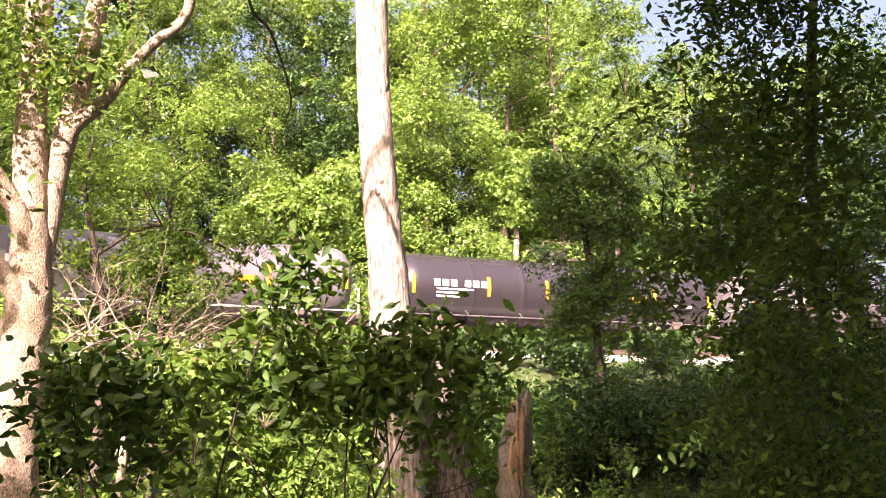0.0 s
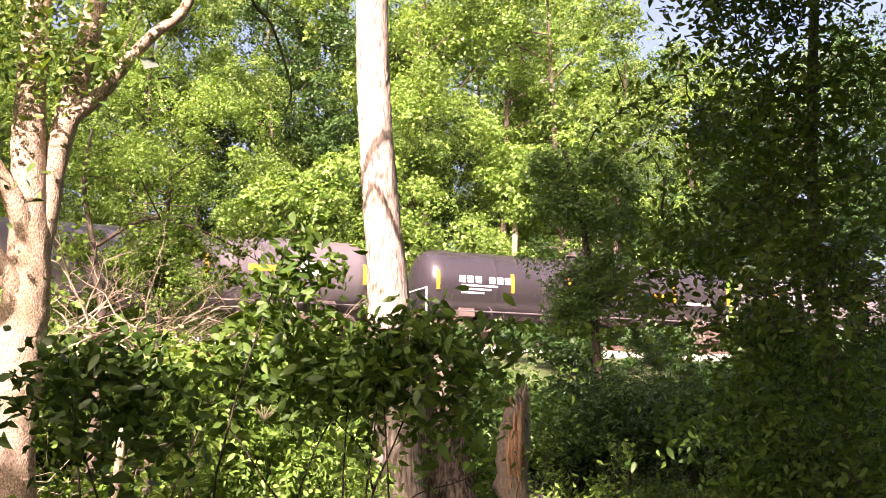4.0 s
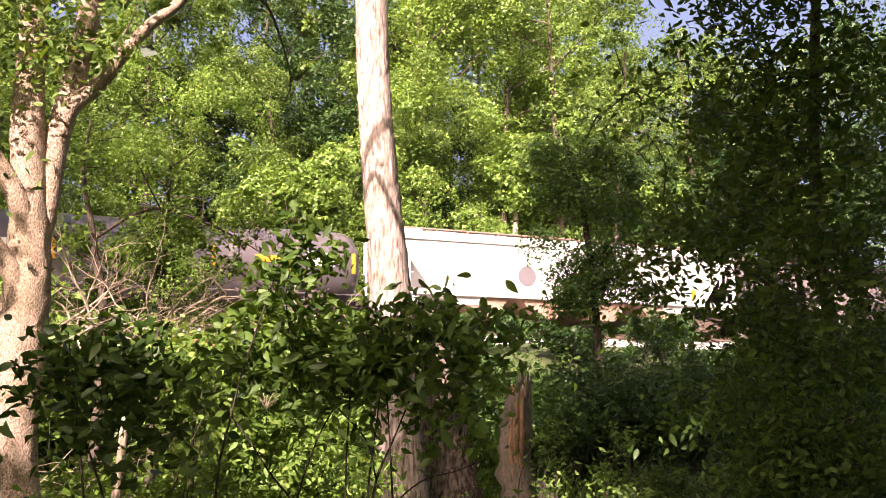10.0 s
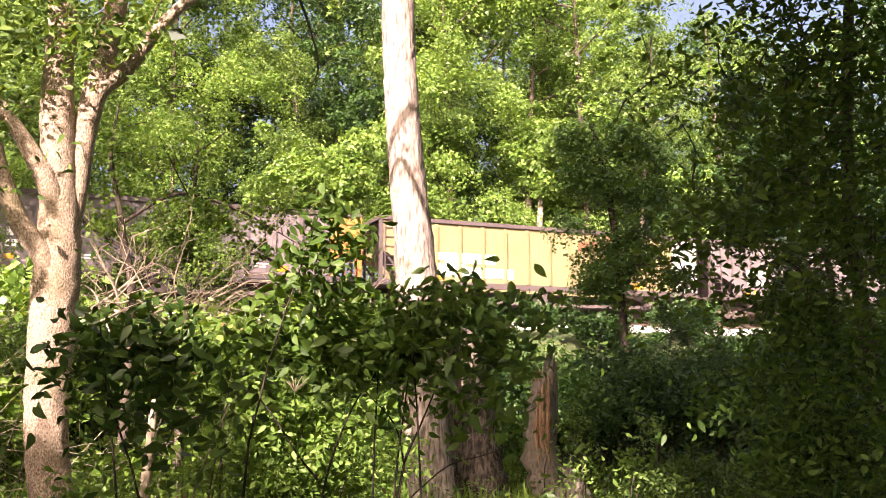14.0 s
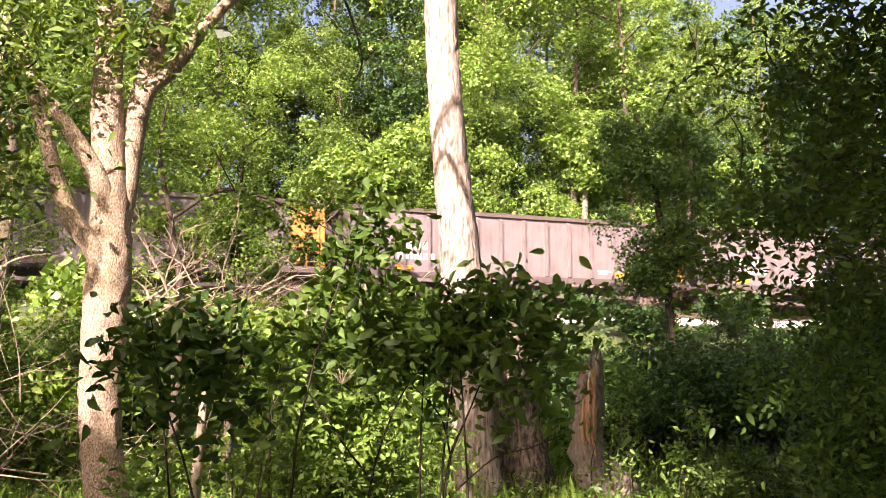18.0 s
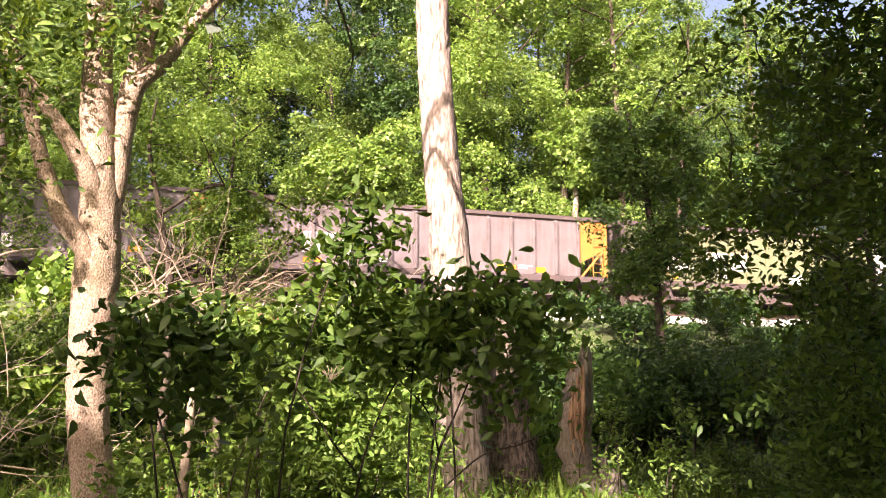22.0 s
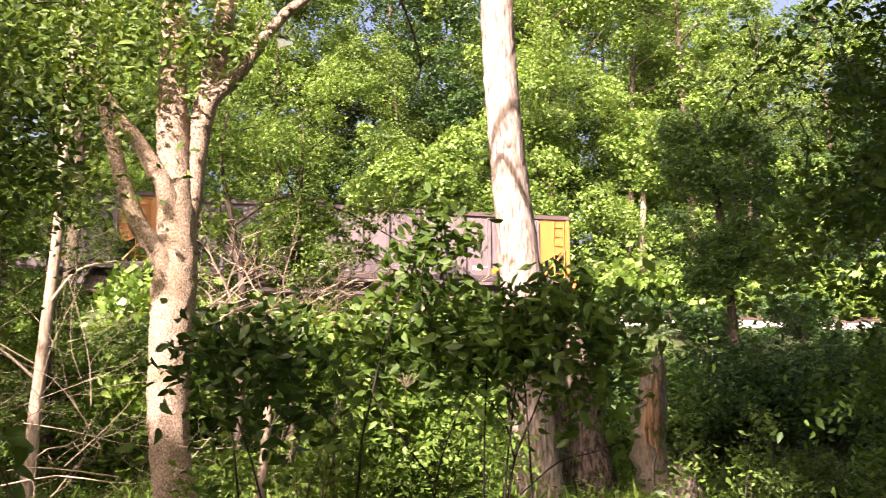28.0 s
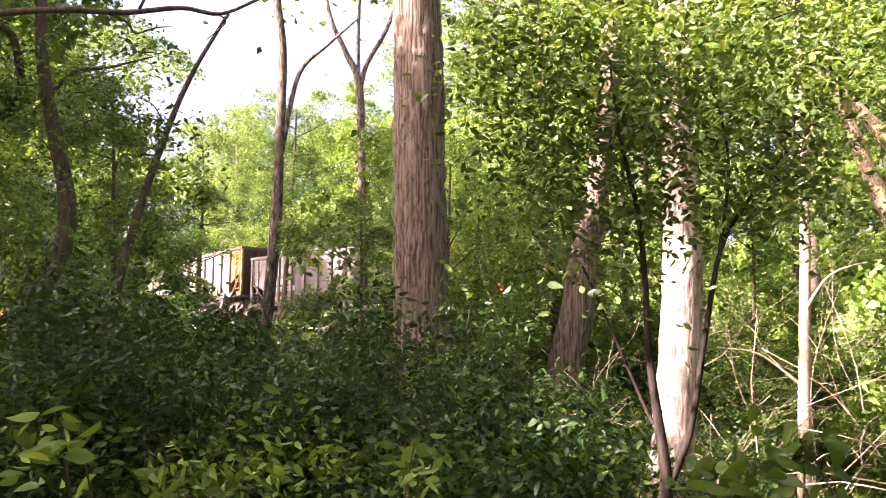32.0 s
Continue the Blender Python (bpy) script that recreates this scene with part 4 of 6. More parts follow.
def plant_bush(k, x, y, scale):
    m = Matrix.LocRotScale((x, y, ground_z(x, y)), Euler((0, 0, rng.uniform(0, 6.28))), Vector((scale, scale, scale * rng.uniform(0.8, 1.2))))
    if not used[k]:
        used[k] = True
        BUSHES[k].matrix_basis = m
    else:
        copy_thing(BUSHES[k], Matrix.Identity(4)).matrix_basis = m


for i in range(112):
    s, n = rng.uniform(-40, 32), rng.uniform(12.5, 28.0)
    p = AX * s + NX * n
    if p.y < 3 or abs(math.atan2(-p.x, p.y) - 0.4) > 1.05 or (n > 22 and 1.5 < p.x < 13):
        continue
    # Where shade falls, bushes take the dark leaf, so it is partly colour
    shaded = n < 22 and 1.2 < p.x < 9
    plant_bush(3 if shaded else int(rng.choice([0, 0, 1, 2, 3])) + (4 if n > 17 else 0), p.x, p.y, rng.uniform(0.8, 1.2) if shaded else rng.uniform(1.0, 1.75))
for i in range(52):
    p, _ = track_at(rng.uniform(-48, 42), rng.uniform(4.5, 9))
    plant_bush(int(rng.choice([4, 5, 6])), p.x, p.y, rng.uniform(1.7, 2.8))

# Main trunk before the train
MAIN = [(0.43, 11.49, -0.3, 0.34), (0.43, 11.49, 0.1, 0.289), (0.33, 11.5, 0.76, 0.278), (0.23, 11.5, 1.77, 0.275), (0.19, 11.5, 2.52, 0.264), (0.15, 11.5, 3.29, 0.245), (0.06, 11.5, 4.22, 0.227), (-0.01, 11.5, 5.1, 0.215), (-0.05, 11.5, 5.77, 0.209), (-0.09, 11.5, 6.91, 0.205), (-0.2, 11.5, 11, 0.17), (-0.3, 11.6, 16, 0.1)]


def shift(rows, o):
    return [(x - o[0], y - o[1], z - o[2], r) for x, y, z, r in rows]


def placed_tree(label, bark, limbs, crown=None, leaf=0.09, leaf_mat=LEAF_MID, count=0, per=30, size=0.25, seed=1, shape="near", name="tree", sides=18, rough=0.03, fine=5, twig=(0.01, 0.6)):
    """A tree from limb rows in the world, with an optional crown of sprays."""
    o = (limbs[0][1][0][0], limbs[0][1][0][1], limbs[0][1][0][2])
    root = thing(name, o, label, "tree")
    tree_parts(root, [(nm, shift(rows, o)) for nm, rows in limbs], bark, sides, rough, fine)
    if crown:
        rng2 = np.random.default_rng(seed)
        lob = [(a - o[0], b - o[1], c - o[2], d, e, f) for a, b, c, d, e, f in crown]
        pts, cs, fc = sprays(lob, count, per, rng2, size, 0.5, 0.3, shape == "tiny")
        crown_part(root, pts, leaf, rng2, leaf_mat, shape, faces=fc)
        anchor = np.vstack([sampled(shift(rows, o)) for nm, rows in limbs])
        v, f = twigs_to(cs, anchor, rng2, *twig)
        part("branchwork", quads_mesh("branchwork", v, f, bark), root)["kind"] = "stuff"
    return root


placed_tree("tall straight tree trunk with smooth pale sunlit bark", BARK_PALE, [("trunk", MAIN)], [(-0.2, 11.5, 13, 3.0, 3.0, 2.2), (-0.3, 11.6, 16, 2.5, 2.5, 2)], 0.16, LEAF_MID, 90, 45, 0.5, 31, "far", sides=30, rough=0.035, fine=9)
placed_tree("broken-off grey dead tree trunk in shade", BARK_SHADED, [("trunk", [(1.0, 12.45, -0.3, 0.64), (0.97, 12.45, 0.1, 0.5), (0.92, 12.46, 0.6, 0.43), (0.87, 12.47, 1.2, 0.36), (0.84, 12.47, 1.8, 0.28), (0.85, 12.47, 2.3, 0.2), (0.88, 12.47, 2.42, 0.08)]), ("limb", [(0.95, 12.35, 1.7, 0.05), (1.15, 12.15, 1.95, 0.03), (1.25, 12.1, 2.05, 0.01)])], name="dead_tree", rough=0.06)
stump = placed_tree("jagged broken stump with split orange-brown wood", BARK_GREY, [("trunk", [(1.93, 11.82, -0.3, 0.46), (1.88, 11.84, 0.12, 0.31), (1.8, 11.86, 0.4, 0.25), (1.74, 11.88, 0.8, 0.2), (1.73, 11.88, 1.2, 0.18), (1.76, 11.88, 1.5, 0.165), (1.79, 11.89, 1.72, 0.13)]), ("root_flare", [(2.0, 11.72, 0.7, 0.05), (2.12, 11.62, 0.45, 0.13), (2.2, 11.56, 0.1, 0.17), (2.24, 11.5, -0.3, 0.2)])], name="tree_stump", rough=0.13)
for k in range(13):
    w = 0.5 * k
    rr = 0.095 + 0.025 * math.sin(2.3 * k)
    cx, cy = -0.15 + rr * math.cos(w), 0.08 + rr * math.sin(w)
    top = 1.95 + 0.12 * math.sin(3.7 * k) + 0.16 * math.cos(w - 0.3)
    rows = [(cx, cy, 1.25 - 0.3 * (k % 3 == 1), 0.05), (cx * 1.02, cy, 1.6, 0.07), (cx + 0.02, cy, top, 0.05), (cx + 0.05 * math.cos(w) + 0.03, cy, top + 0.16 + 0.05 * (k % 4), 0.01)]
    v, f = tube(rows, 7, 4, 0.2, 70 + k)
    part("splinter", quads_mesh("splinter", v, f, WOOD_SPLIT if k % 3 == 1 else BARK_GREY, True), stump, "split orange-brown heartwood" if k % 3 == 1 else "")
# split face towards the light
for k in range(3):
    cx = -0.26 + 0.06 * k
    cy = -0.1 - 0.03 * (k > 0)
    v, f = tube([(cx + 0.02, cy - 0.02, 1.05 + 0.14 * (k % 2), 0.012), (cx, cy, 1.3, 0.035), (cx + 0.01, cy + 0.01, 1.6, 0.045), (cx + 0.03, cy + 0.06, 1.9 + 0.1 * (k % 3), 0.02)], 7, 4, 0.22, 170 + k)
    part("splinter", quads_mesh("splinter", v, f, WOOD_SPLIT, True), stump, "split orange-brown heartwood")

# Forked tree with lichened limbs
# Last lobe is unseen, added to throw a blotch of shade on the main trunk
LEFT_CROWN = [(-3.5, 7.4, 4.15, 0.22, 0.2, 0.3), (-3.42, 7.45, 3.75, 0.16, 0.15, 0.25), (-3.6, 7.4, 3.4, 0.2, 0.2, 0.25), (-3.25, 7.45, 4.6, 0.3, 0.2, 0.2), (-3.04, 7.4, 4.72, 0.67, 0.54, 0.36), (-2.55, 7.58, 4.85, 0.43, 0.35, 0.29), (-3.7, 8.5, 4.1, 0.4, 0.3, 0.3), (-3.75, 7.3, 4.75, 0.43, 0.35, 0.36), (-2.2, 7.69, 4.74, 0.29, 0.23, 0.19), (-4.1, 8.4, 3.5, 0.32, 0.25, 0.29), (-3.0, 7.6, 5.6, 1.3, 1.0, 0.7), (-4.3, 7.2, 5.0, 0.8, 0.7, 0.7), (-4.6, 8.2, 4.1, 0.5, 0.5, 0.4), (-1.5, 7.75, 7.15, 0.16, 0.16, 0.12)]
placed_tree("forked tree with lichen-flecked tan bark, sunlit", BARK_LICHEN, [
    ("trunk", [(-2.8, 8.03, -0.3, 0.25), (-2.82, 8.02, 0.3, 0.19), (-2.84, 8.01, 0.69, 0.176), (-2.91, 7.99, 1.2, 0.172), (-2.92, 7.98, 1.76, 0.181), (-2.91, 7.98, 2.34, 0.193), (-2.91, 7.99, 2.78, 0.182), (-2.94, 7.98, 3.42, 0.147), (-2.98, 7.96, 4.02, 0.136), (-2.99, 7.96, 4.33, 0.124), (-2.99, 7.96, 5.28, 0.114), (-3.0, 7.9, 7.5, 0.07)]),
    ("limb", [(-2.88, 8.02, 2.75, 0.08), (-2.81, 8.04, 3.23, 0.09), (-2.77, 8.06, 3.84, 0.1), (-2.69, 8.08, 4.32, 0.106), (-2.62, 8.11, 4.75, 0.1), (-2.5, 8.1, 5.6, 0.09), (-2.3, 8.1, 7, 0.05)]),
    # Ends of these two limbs are unseen, added to shadow the main trunk
    ("limb", [(-2.72, 8.04, 3.95, 0.07), (-2.65, 8.02, 4.2, 0.075), (-2.45, 8.09, 4.43, 0.072), (-2.25, 8.15, 4.77, 0.06), (-2.04, 8.2, 5.06, 0.052), (-1.75, 8.25, 5.42, 0.05), (-1.7, 8.0, 6.2, 0.045), (-1.7, 7.8, 6.6, 0.04), (-1.45, 7.75, 6.92, 0.04), (-1.2, 7.7, 6.4, 0.03), (-1.1, 7.65, 6.1, 0.015)]), ("limb", [(-2.3, 8.1, 5.9, 0.06), (-1.95, 7.9, 6.5, 0.055), (-1.72, 7.8, 6.98, 0.05), (-1.3, 7.7, 7.72, 0.045), (-1.0, 7.6, 8.2, 0.03)]),
    ("limb", [(-2.92, 7.9, 2.55, 0.09), (-3.0, 7.84, 2.76, 0.092), (-3.18, 7.77, 3.03, 0.083), (-3.33, 7.71, 3.46, 0.067), (-3.4, 7.68, 3.74, 0.06), (-3.5, 7.64, 4.07, 0.043), (-3.6, 7.6, 4.6, 0.02)]),
    ("limb", [(-2.92, 7.92, 3.1, 0.09), (-2.98, 7.85, 3.34, 0.095), (-3.17, 7.78, 3.69, 0.072), (-3.31, 7.72, 3.9, 0.06), (-3.46, 7.65, 4.13, 0.043), (-3.7, 7.58, 4.4, 0.03)])],
    LEFT_CROWN, 0.085, LEAF_MID, 215, 24, 0.17, 41, sides=26, rough=0.03, fine=8)

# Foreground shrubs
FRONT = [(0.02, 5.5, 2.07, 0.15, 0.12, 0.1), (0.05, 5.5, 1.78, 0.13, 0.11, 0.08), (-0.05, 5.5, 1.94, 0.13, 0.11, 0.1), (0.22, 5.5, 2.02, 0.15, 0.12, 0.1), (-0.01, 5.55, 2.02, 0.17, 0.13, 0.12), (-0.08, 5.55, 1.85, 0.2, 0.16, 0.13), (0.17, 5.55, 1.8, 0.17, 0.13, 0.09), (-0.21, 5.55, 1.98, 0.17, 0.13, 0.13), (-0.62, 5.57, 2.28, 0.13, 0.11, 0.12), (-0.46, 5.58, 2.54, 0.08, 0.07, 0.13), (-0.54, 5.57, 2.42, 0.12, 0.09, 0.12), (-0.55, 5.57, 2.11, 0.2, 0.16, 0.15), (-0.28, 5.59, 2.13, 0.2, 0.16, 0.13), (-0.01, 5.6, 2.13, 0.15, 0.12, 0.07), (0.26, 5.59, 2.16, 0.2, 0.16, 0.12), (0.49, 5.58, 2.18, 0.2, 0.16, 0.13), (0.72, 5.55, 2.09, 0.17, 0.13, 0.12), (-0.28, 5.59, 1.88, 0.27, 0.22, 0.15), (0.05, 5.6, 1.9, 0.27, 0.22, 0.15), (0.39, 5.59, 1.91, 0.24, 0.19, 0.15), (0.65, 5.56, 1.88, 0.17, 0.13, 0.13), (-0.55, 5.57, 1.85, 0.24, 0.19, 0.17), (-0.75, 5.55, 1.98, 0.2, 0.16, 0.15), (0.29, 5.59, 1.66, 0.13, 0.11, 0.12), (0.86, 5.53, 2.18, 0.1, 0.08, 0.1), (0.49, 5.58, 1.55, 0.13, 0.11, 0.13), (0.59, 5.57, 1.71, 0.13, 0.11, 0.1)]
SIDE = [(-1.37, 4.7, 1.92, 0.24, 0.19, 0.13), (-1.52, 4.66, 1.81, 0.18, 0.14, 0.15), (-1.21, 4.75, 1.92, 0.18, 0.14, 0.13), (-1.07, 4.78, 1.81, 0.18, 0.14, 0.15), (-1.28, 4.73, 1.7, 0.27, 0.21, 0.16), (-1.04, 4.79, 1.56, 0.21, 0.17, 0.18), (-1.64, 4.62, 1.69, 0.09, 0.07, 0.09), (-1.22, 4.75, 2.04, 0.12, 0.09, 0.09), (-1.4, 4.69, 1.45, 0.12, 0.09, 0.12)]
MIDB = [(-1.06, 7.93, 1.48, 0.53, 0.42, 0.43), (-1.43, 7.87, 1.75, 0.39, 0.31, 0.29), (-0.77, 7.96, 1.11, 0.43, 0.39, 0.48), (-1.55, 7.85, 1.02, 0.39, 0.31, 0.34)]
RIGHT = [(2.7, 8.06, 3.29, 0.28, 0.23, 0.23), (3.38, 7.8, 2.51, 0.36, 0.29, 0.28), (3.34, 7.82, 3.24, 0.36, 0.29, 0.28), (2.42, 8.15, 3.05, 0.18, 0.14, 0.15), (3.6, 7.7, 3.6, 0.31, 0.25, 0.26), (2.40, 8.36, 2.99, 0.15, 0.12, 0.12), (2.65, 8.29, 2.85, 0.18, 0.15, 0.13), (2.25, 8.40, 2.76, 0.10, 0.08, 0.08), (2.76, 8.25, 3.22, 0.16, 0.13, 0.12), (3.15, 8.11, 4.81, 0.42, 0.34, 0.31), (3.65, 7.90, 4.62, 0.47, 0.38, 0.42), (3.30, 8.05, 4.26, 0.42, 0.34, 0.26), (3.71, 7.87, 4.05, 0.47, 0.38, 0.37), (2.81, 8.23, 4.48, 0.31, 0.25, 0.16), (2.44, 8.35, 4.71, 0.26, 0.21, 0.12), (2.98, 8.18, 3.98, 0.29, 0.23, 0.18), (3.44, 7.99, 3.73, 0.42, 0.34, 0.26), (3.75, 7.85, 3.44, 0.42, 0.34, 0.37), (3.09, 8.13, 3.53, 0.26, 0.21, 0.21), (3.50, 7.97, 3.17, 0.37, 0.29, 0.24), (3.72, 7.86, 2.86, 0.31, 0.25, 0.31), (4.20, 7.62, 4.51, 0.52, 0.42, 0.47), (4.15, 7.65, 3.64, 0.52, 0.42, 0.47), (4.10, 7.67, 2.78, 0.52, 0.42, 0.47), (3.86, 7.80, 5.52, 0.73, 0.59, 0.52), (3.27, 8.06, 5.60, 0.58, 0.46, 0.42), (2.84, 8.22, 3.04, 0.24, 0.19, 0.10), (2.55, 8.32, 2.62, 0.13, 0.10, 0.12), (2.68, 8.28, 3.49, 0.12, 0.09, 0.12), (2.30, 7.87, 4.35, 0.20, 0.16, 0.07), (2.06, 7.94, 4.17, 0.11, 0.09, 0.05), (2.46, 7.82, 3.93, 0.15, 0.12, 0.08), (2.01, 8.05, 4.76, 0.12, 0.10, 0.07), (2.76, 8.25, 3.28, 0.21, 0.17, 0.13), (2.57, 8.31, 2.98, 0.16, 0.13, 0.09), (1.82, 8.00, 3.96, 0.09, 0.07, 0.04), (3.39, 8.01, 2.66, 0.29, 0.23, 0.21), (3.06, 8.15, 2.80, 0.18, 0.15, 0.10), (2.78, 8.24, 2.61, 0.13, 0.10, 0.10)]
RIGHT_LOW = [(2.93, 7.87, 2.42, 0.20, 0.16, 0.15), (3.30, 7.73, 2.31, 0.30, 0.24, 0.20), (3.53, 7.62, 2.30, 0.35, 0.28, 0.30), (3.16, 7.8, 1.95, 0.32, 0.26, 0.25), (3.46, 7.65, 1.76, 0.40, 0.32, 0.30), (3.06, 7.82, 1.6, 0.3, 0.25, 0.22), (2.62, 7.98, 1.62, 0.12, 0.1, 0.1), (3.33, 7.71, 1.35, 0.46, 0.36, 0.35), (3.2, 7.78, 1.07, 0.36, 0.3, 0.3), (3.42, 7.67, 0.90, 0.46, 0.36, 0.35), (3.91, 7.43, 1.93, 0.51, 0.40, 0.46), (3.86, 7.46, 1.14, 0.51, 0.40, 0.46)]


def local(lobes, o):
    return [(a - o[0], b - o[1], c - o[2], d, e, f) for a, b, c, d, e, f in lobes]


def based(name, x, y, lobes, mat, leaf, count, per, label, size, seed, stems, shape="near", category="bush", bark=None):
    o = (x, y, ground_z(x, y))
    return bush(name, seed, local(lobes, o), mat, leaf, count, per, label, shape, stems, size, "", o, bark, category)


# Leaf colour follows the light here: dark for shaded shrubs, bright for sunlit
front = based("bush", 0.05, 5.5, FRONT, LEAF_RICH, 0.084, 360, 8, "dark green broad-leaved shrub in shade", 0.13, 51, 3, bark=BARK_SHADE_BLACK)
for k, stem_rows in enumerate([[(-0.03, 5.60, 0.87, 0.009), (0.02, 5.60, 1.19, 0.008), (0.11, 5.60, 1.40, 0.006), (0.23, 5.60, 1.68, 0.005), (0.32, 5.59, 1.85, 0.004)],
        [(0.02, 5.60, 1.19, 0.006), (-0.04, 5.60, 1.42, 0.005), (-0.21, 5.60, 1.61, 0.004), (-0.31, 5.59, 1.78, 0.003)],
        [(0.05, 5.70, 0.98, 0.006), (0.28, 5.69, 1.17, 0.005), (0.49, 5.68, 1.23, 0.004), (0.67, 5.66, 1.30, 0.003)],
        [(-0.47, 5.58, 0.87, 0.008), (-0.41, 5.59, 1.19, 0.007), (-0.28, 5.59, 1.52, 0.005), (-0.15, 5.60, 1.71, 0.004)],
        [(-0.46, 5.48, 1.10, 0.007), (-0.59, 5.47, 1.26, 0.006), (-0.79, 5.44, 1.55, 0.004), (-1.01, 5.41, 1.68, 0.003)],
        [(-0.43, 5.58, 1.71, 0.007), (-0.48, 5.58, 1.98, 0.006), (-0.52, 5.58, 2.25, 0.004), (-0.49, 5.58, 2.52, 0.003)]]):
    v, f = tube(shift(stem_rows, front.matrix_basis.translation), 6, 4, 0.05, 500 + k)
    part("stem", quads_mesh("stem", v, f, BARK_SHADE_BLACK, True), front)
based("bush", -1.3, 4.85, SIDE, LEAF_SHADE, 0.08, 110, 8, "dark green broad-leaved shrub beside a pale sapling", 0.12, 52, 2, bark=BARK_SHADE_BLACK)
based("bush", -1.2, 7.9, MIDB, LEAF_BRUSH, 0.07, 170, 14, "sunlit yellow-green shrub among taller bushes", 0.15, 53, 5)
based("bush", -1.3, 7.4, [(-1.13, 7.33, 1.76, 0.45, 0.36, 0.32), (-1.43, 7.28, 2.06, 0.27, 0.22, 0.2), (-0.67, 7.39, 2.15, 0.32, 0.25, 0.23), (-0.27, 7.42, 1.58, 0.23, 0.25, 0.32), (-0.95, 7.36, 1.33, 0.41, 0.33, 0.23)], LEAF_BRIGHT, 0.074, 170, 12, "sunlit bright green leafy shrub", 0.12, 56, 4)
based("bush", -1.5, 7.0, [(-1.27, 6.99, 1.83, 0.21, 0.17, 0.13), (-0.95, 7.04, 1.87, 0.26, 0.21, 0.15), (-1.02, 7.03, 1.53, 0.26, 0.21, 0.17), (-0.69, 7.07, 1.53, 0.21, 0.17, 0.17), (-1.30, 6.98, 1.13, 0.21, 0.17, 0.17), (-0.77, 7.06, 1.12, 0.26, 0.21, 0.17), (-1.99, 6.82, 1.14, 0.17, 0.17, 0.21), (-2.16, 6.76, 0.91, 0.21, 0.17, 0.17), (-1.48, 6.94, 2.07, 0.17, 0.14, 0.11), (-0.44, 7.09, 1.24, 0.17, 0.14, 0.17), (-1.11, 7.01, 2.08, 0.17, 0.14, 0.11)], LEAF_BRIGHT, 0.066, 240, 12, "sunlit yellow-green shrub with small leaves", 0.14, 59, 3)
based("bush", -0.5, 5.6, [(-0.42, 5.51, 2.66, 0.15, 0.15, 0.19), (-0.53, 5.5, 2.45, 0.2, 0.16, 0.13), (-0.24, 5.52, 2.56, 0.12, 0.11, 0.13)], LEAF_RICH, 0.085, 34, 8, "upright dark leafy shoot of a shrub", 0.09, 57, 1, bark=BARK_SHADE_BLACK)
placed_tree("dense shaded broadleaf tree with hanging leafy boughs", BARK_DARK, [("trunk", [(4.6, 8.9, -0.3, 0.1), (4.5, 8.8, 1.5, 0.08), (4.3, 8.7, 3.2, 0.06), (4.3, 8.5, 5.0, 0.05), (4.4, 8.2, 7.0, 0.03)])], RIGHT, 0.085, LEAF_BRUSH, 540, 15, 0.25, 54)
based("bush", 4.4, 8.2, RIGHT_LOW, LEAF_RICH, 0.078, 340, 15, "dark dense broad-leaved shrub in shade", 0.17, 153, 7, bark=BARK_SHADE_BLACK)
VINE = [(5.46, 23.27, 4.88, 0.65, 0.69, 0.86), (4.77, 23.42, 4.48, 0.50, 0.52, 0.65), (6.00, 23.13, 5.01, 0.58, 0.58, 0.72), (5.2, 23.3, 4.05, 0.5, 0.45, 0.36), (5.51, 23.26, 6.47, 0.72, 0.58, 0.65), (4.70, 23.43, 6.95, 0.50, 0.46, 0.58), (6.31, 23.05, 6.28, 0.50, 0.46, 0.58), (4.45, 23.48, 8.00, 0.50, 0.40, 0.50), (5.69, 23.21, 7.78, 0.58, 0.46, 0.50), (4.25, 23.52, 5.50, 0.36, 0.29, 0.29), (6.34, 23.04, 7.29, 0.43, 0.35, 0.43), (7.20, 22.79, 5.87, 0.58, 0.46, 0.26), (6.73, 22.93, 4.3, 0.35, 0.3, 0.3)]
placed_tree("slender dark tree hung with leafy vines", BARK_SHADE_BLACK, [("trunk", [(5.6, 23.3, 1.0, 0.12), (5.5, 23.3, 4.0, 0.1), (5.3, 23.4, 6.5, 0.08), (4.9, 23.5, 8.5, 0.05)])], VINE, 0.095, LEAF_SHADE, 300, 70, 0.38, 55, "tiny")

based("bush", -2.4, 8.6, [(-1.81, 8.75, 2.13, 0.15, 0.12, 0.08), (-1.61, 8.79, 2.19, 0.14, 0.11, 0.07), (-1.92, 8.73, 2.02, 0.08, 0.07, 0.05)], LEAF_DRY, 0.075, 16, 12, "withered shrub with dry red-brown leaves", 0.09, 58, 3)

# Seedlings: sun and shade are put into the choice of leaf colour
based("seedling", -3.35, 1.16, [(-3.35, 1.16, 1.48, 0.16, 0.12, 0.07)], LEAF_BRIGHT, 0.085, 7, 6, "broad-leaved young plant with sunlight put into its bright leaf", 0.08, 710, 2, bark=BARK_DARK, category="seedling")
based("seedling", -3.34, 2.69, [(-3.34, 2.69, 1.35, 0.20, 0.15, 0.09)], LEAF_BRIGHT, 0.085, 6, 6, "broad-leaved young plant with sunlight put into its bright leaf", 0.08, 1330, 2, bark=BARK_DARK, category="seedling")
based("seedling", -1.69, 2.52, [(-1.69, 2.52, 1.37, 0.14, 0.11, 0.06)], LEAF_RICH, 0.085, 9, 6, "broad-leaved young plant with shade put into its dark leaf", 0.08, 1900, 2, bark=BARK_DARK, category="seedling")
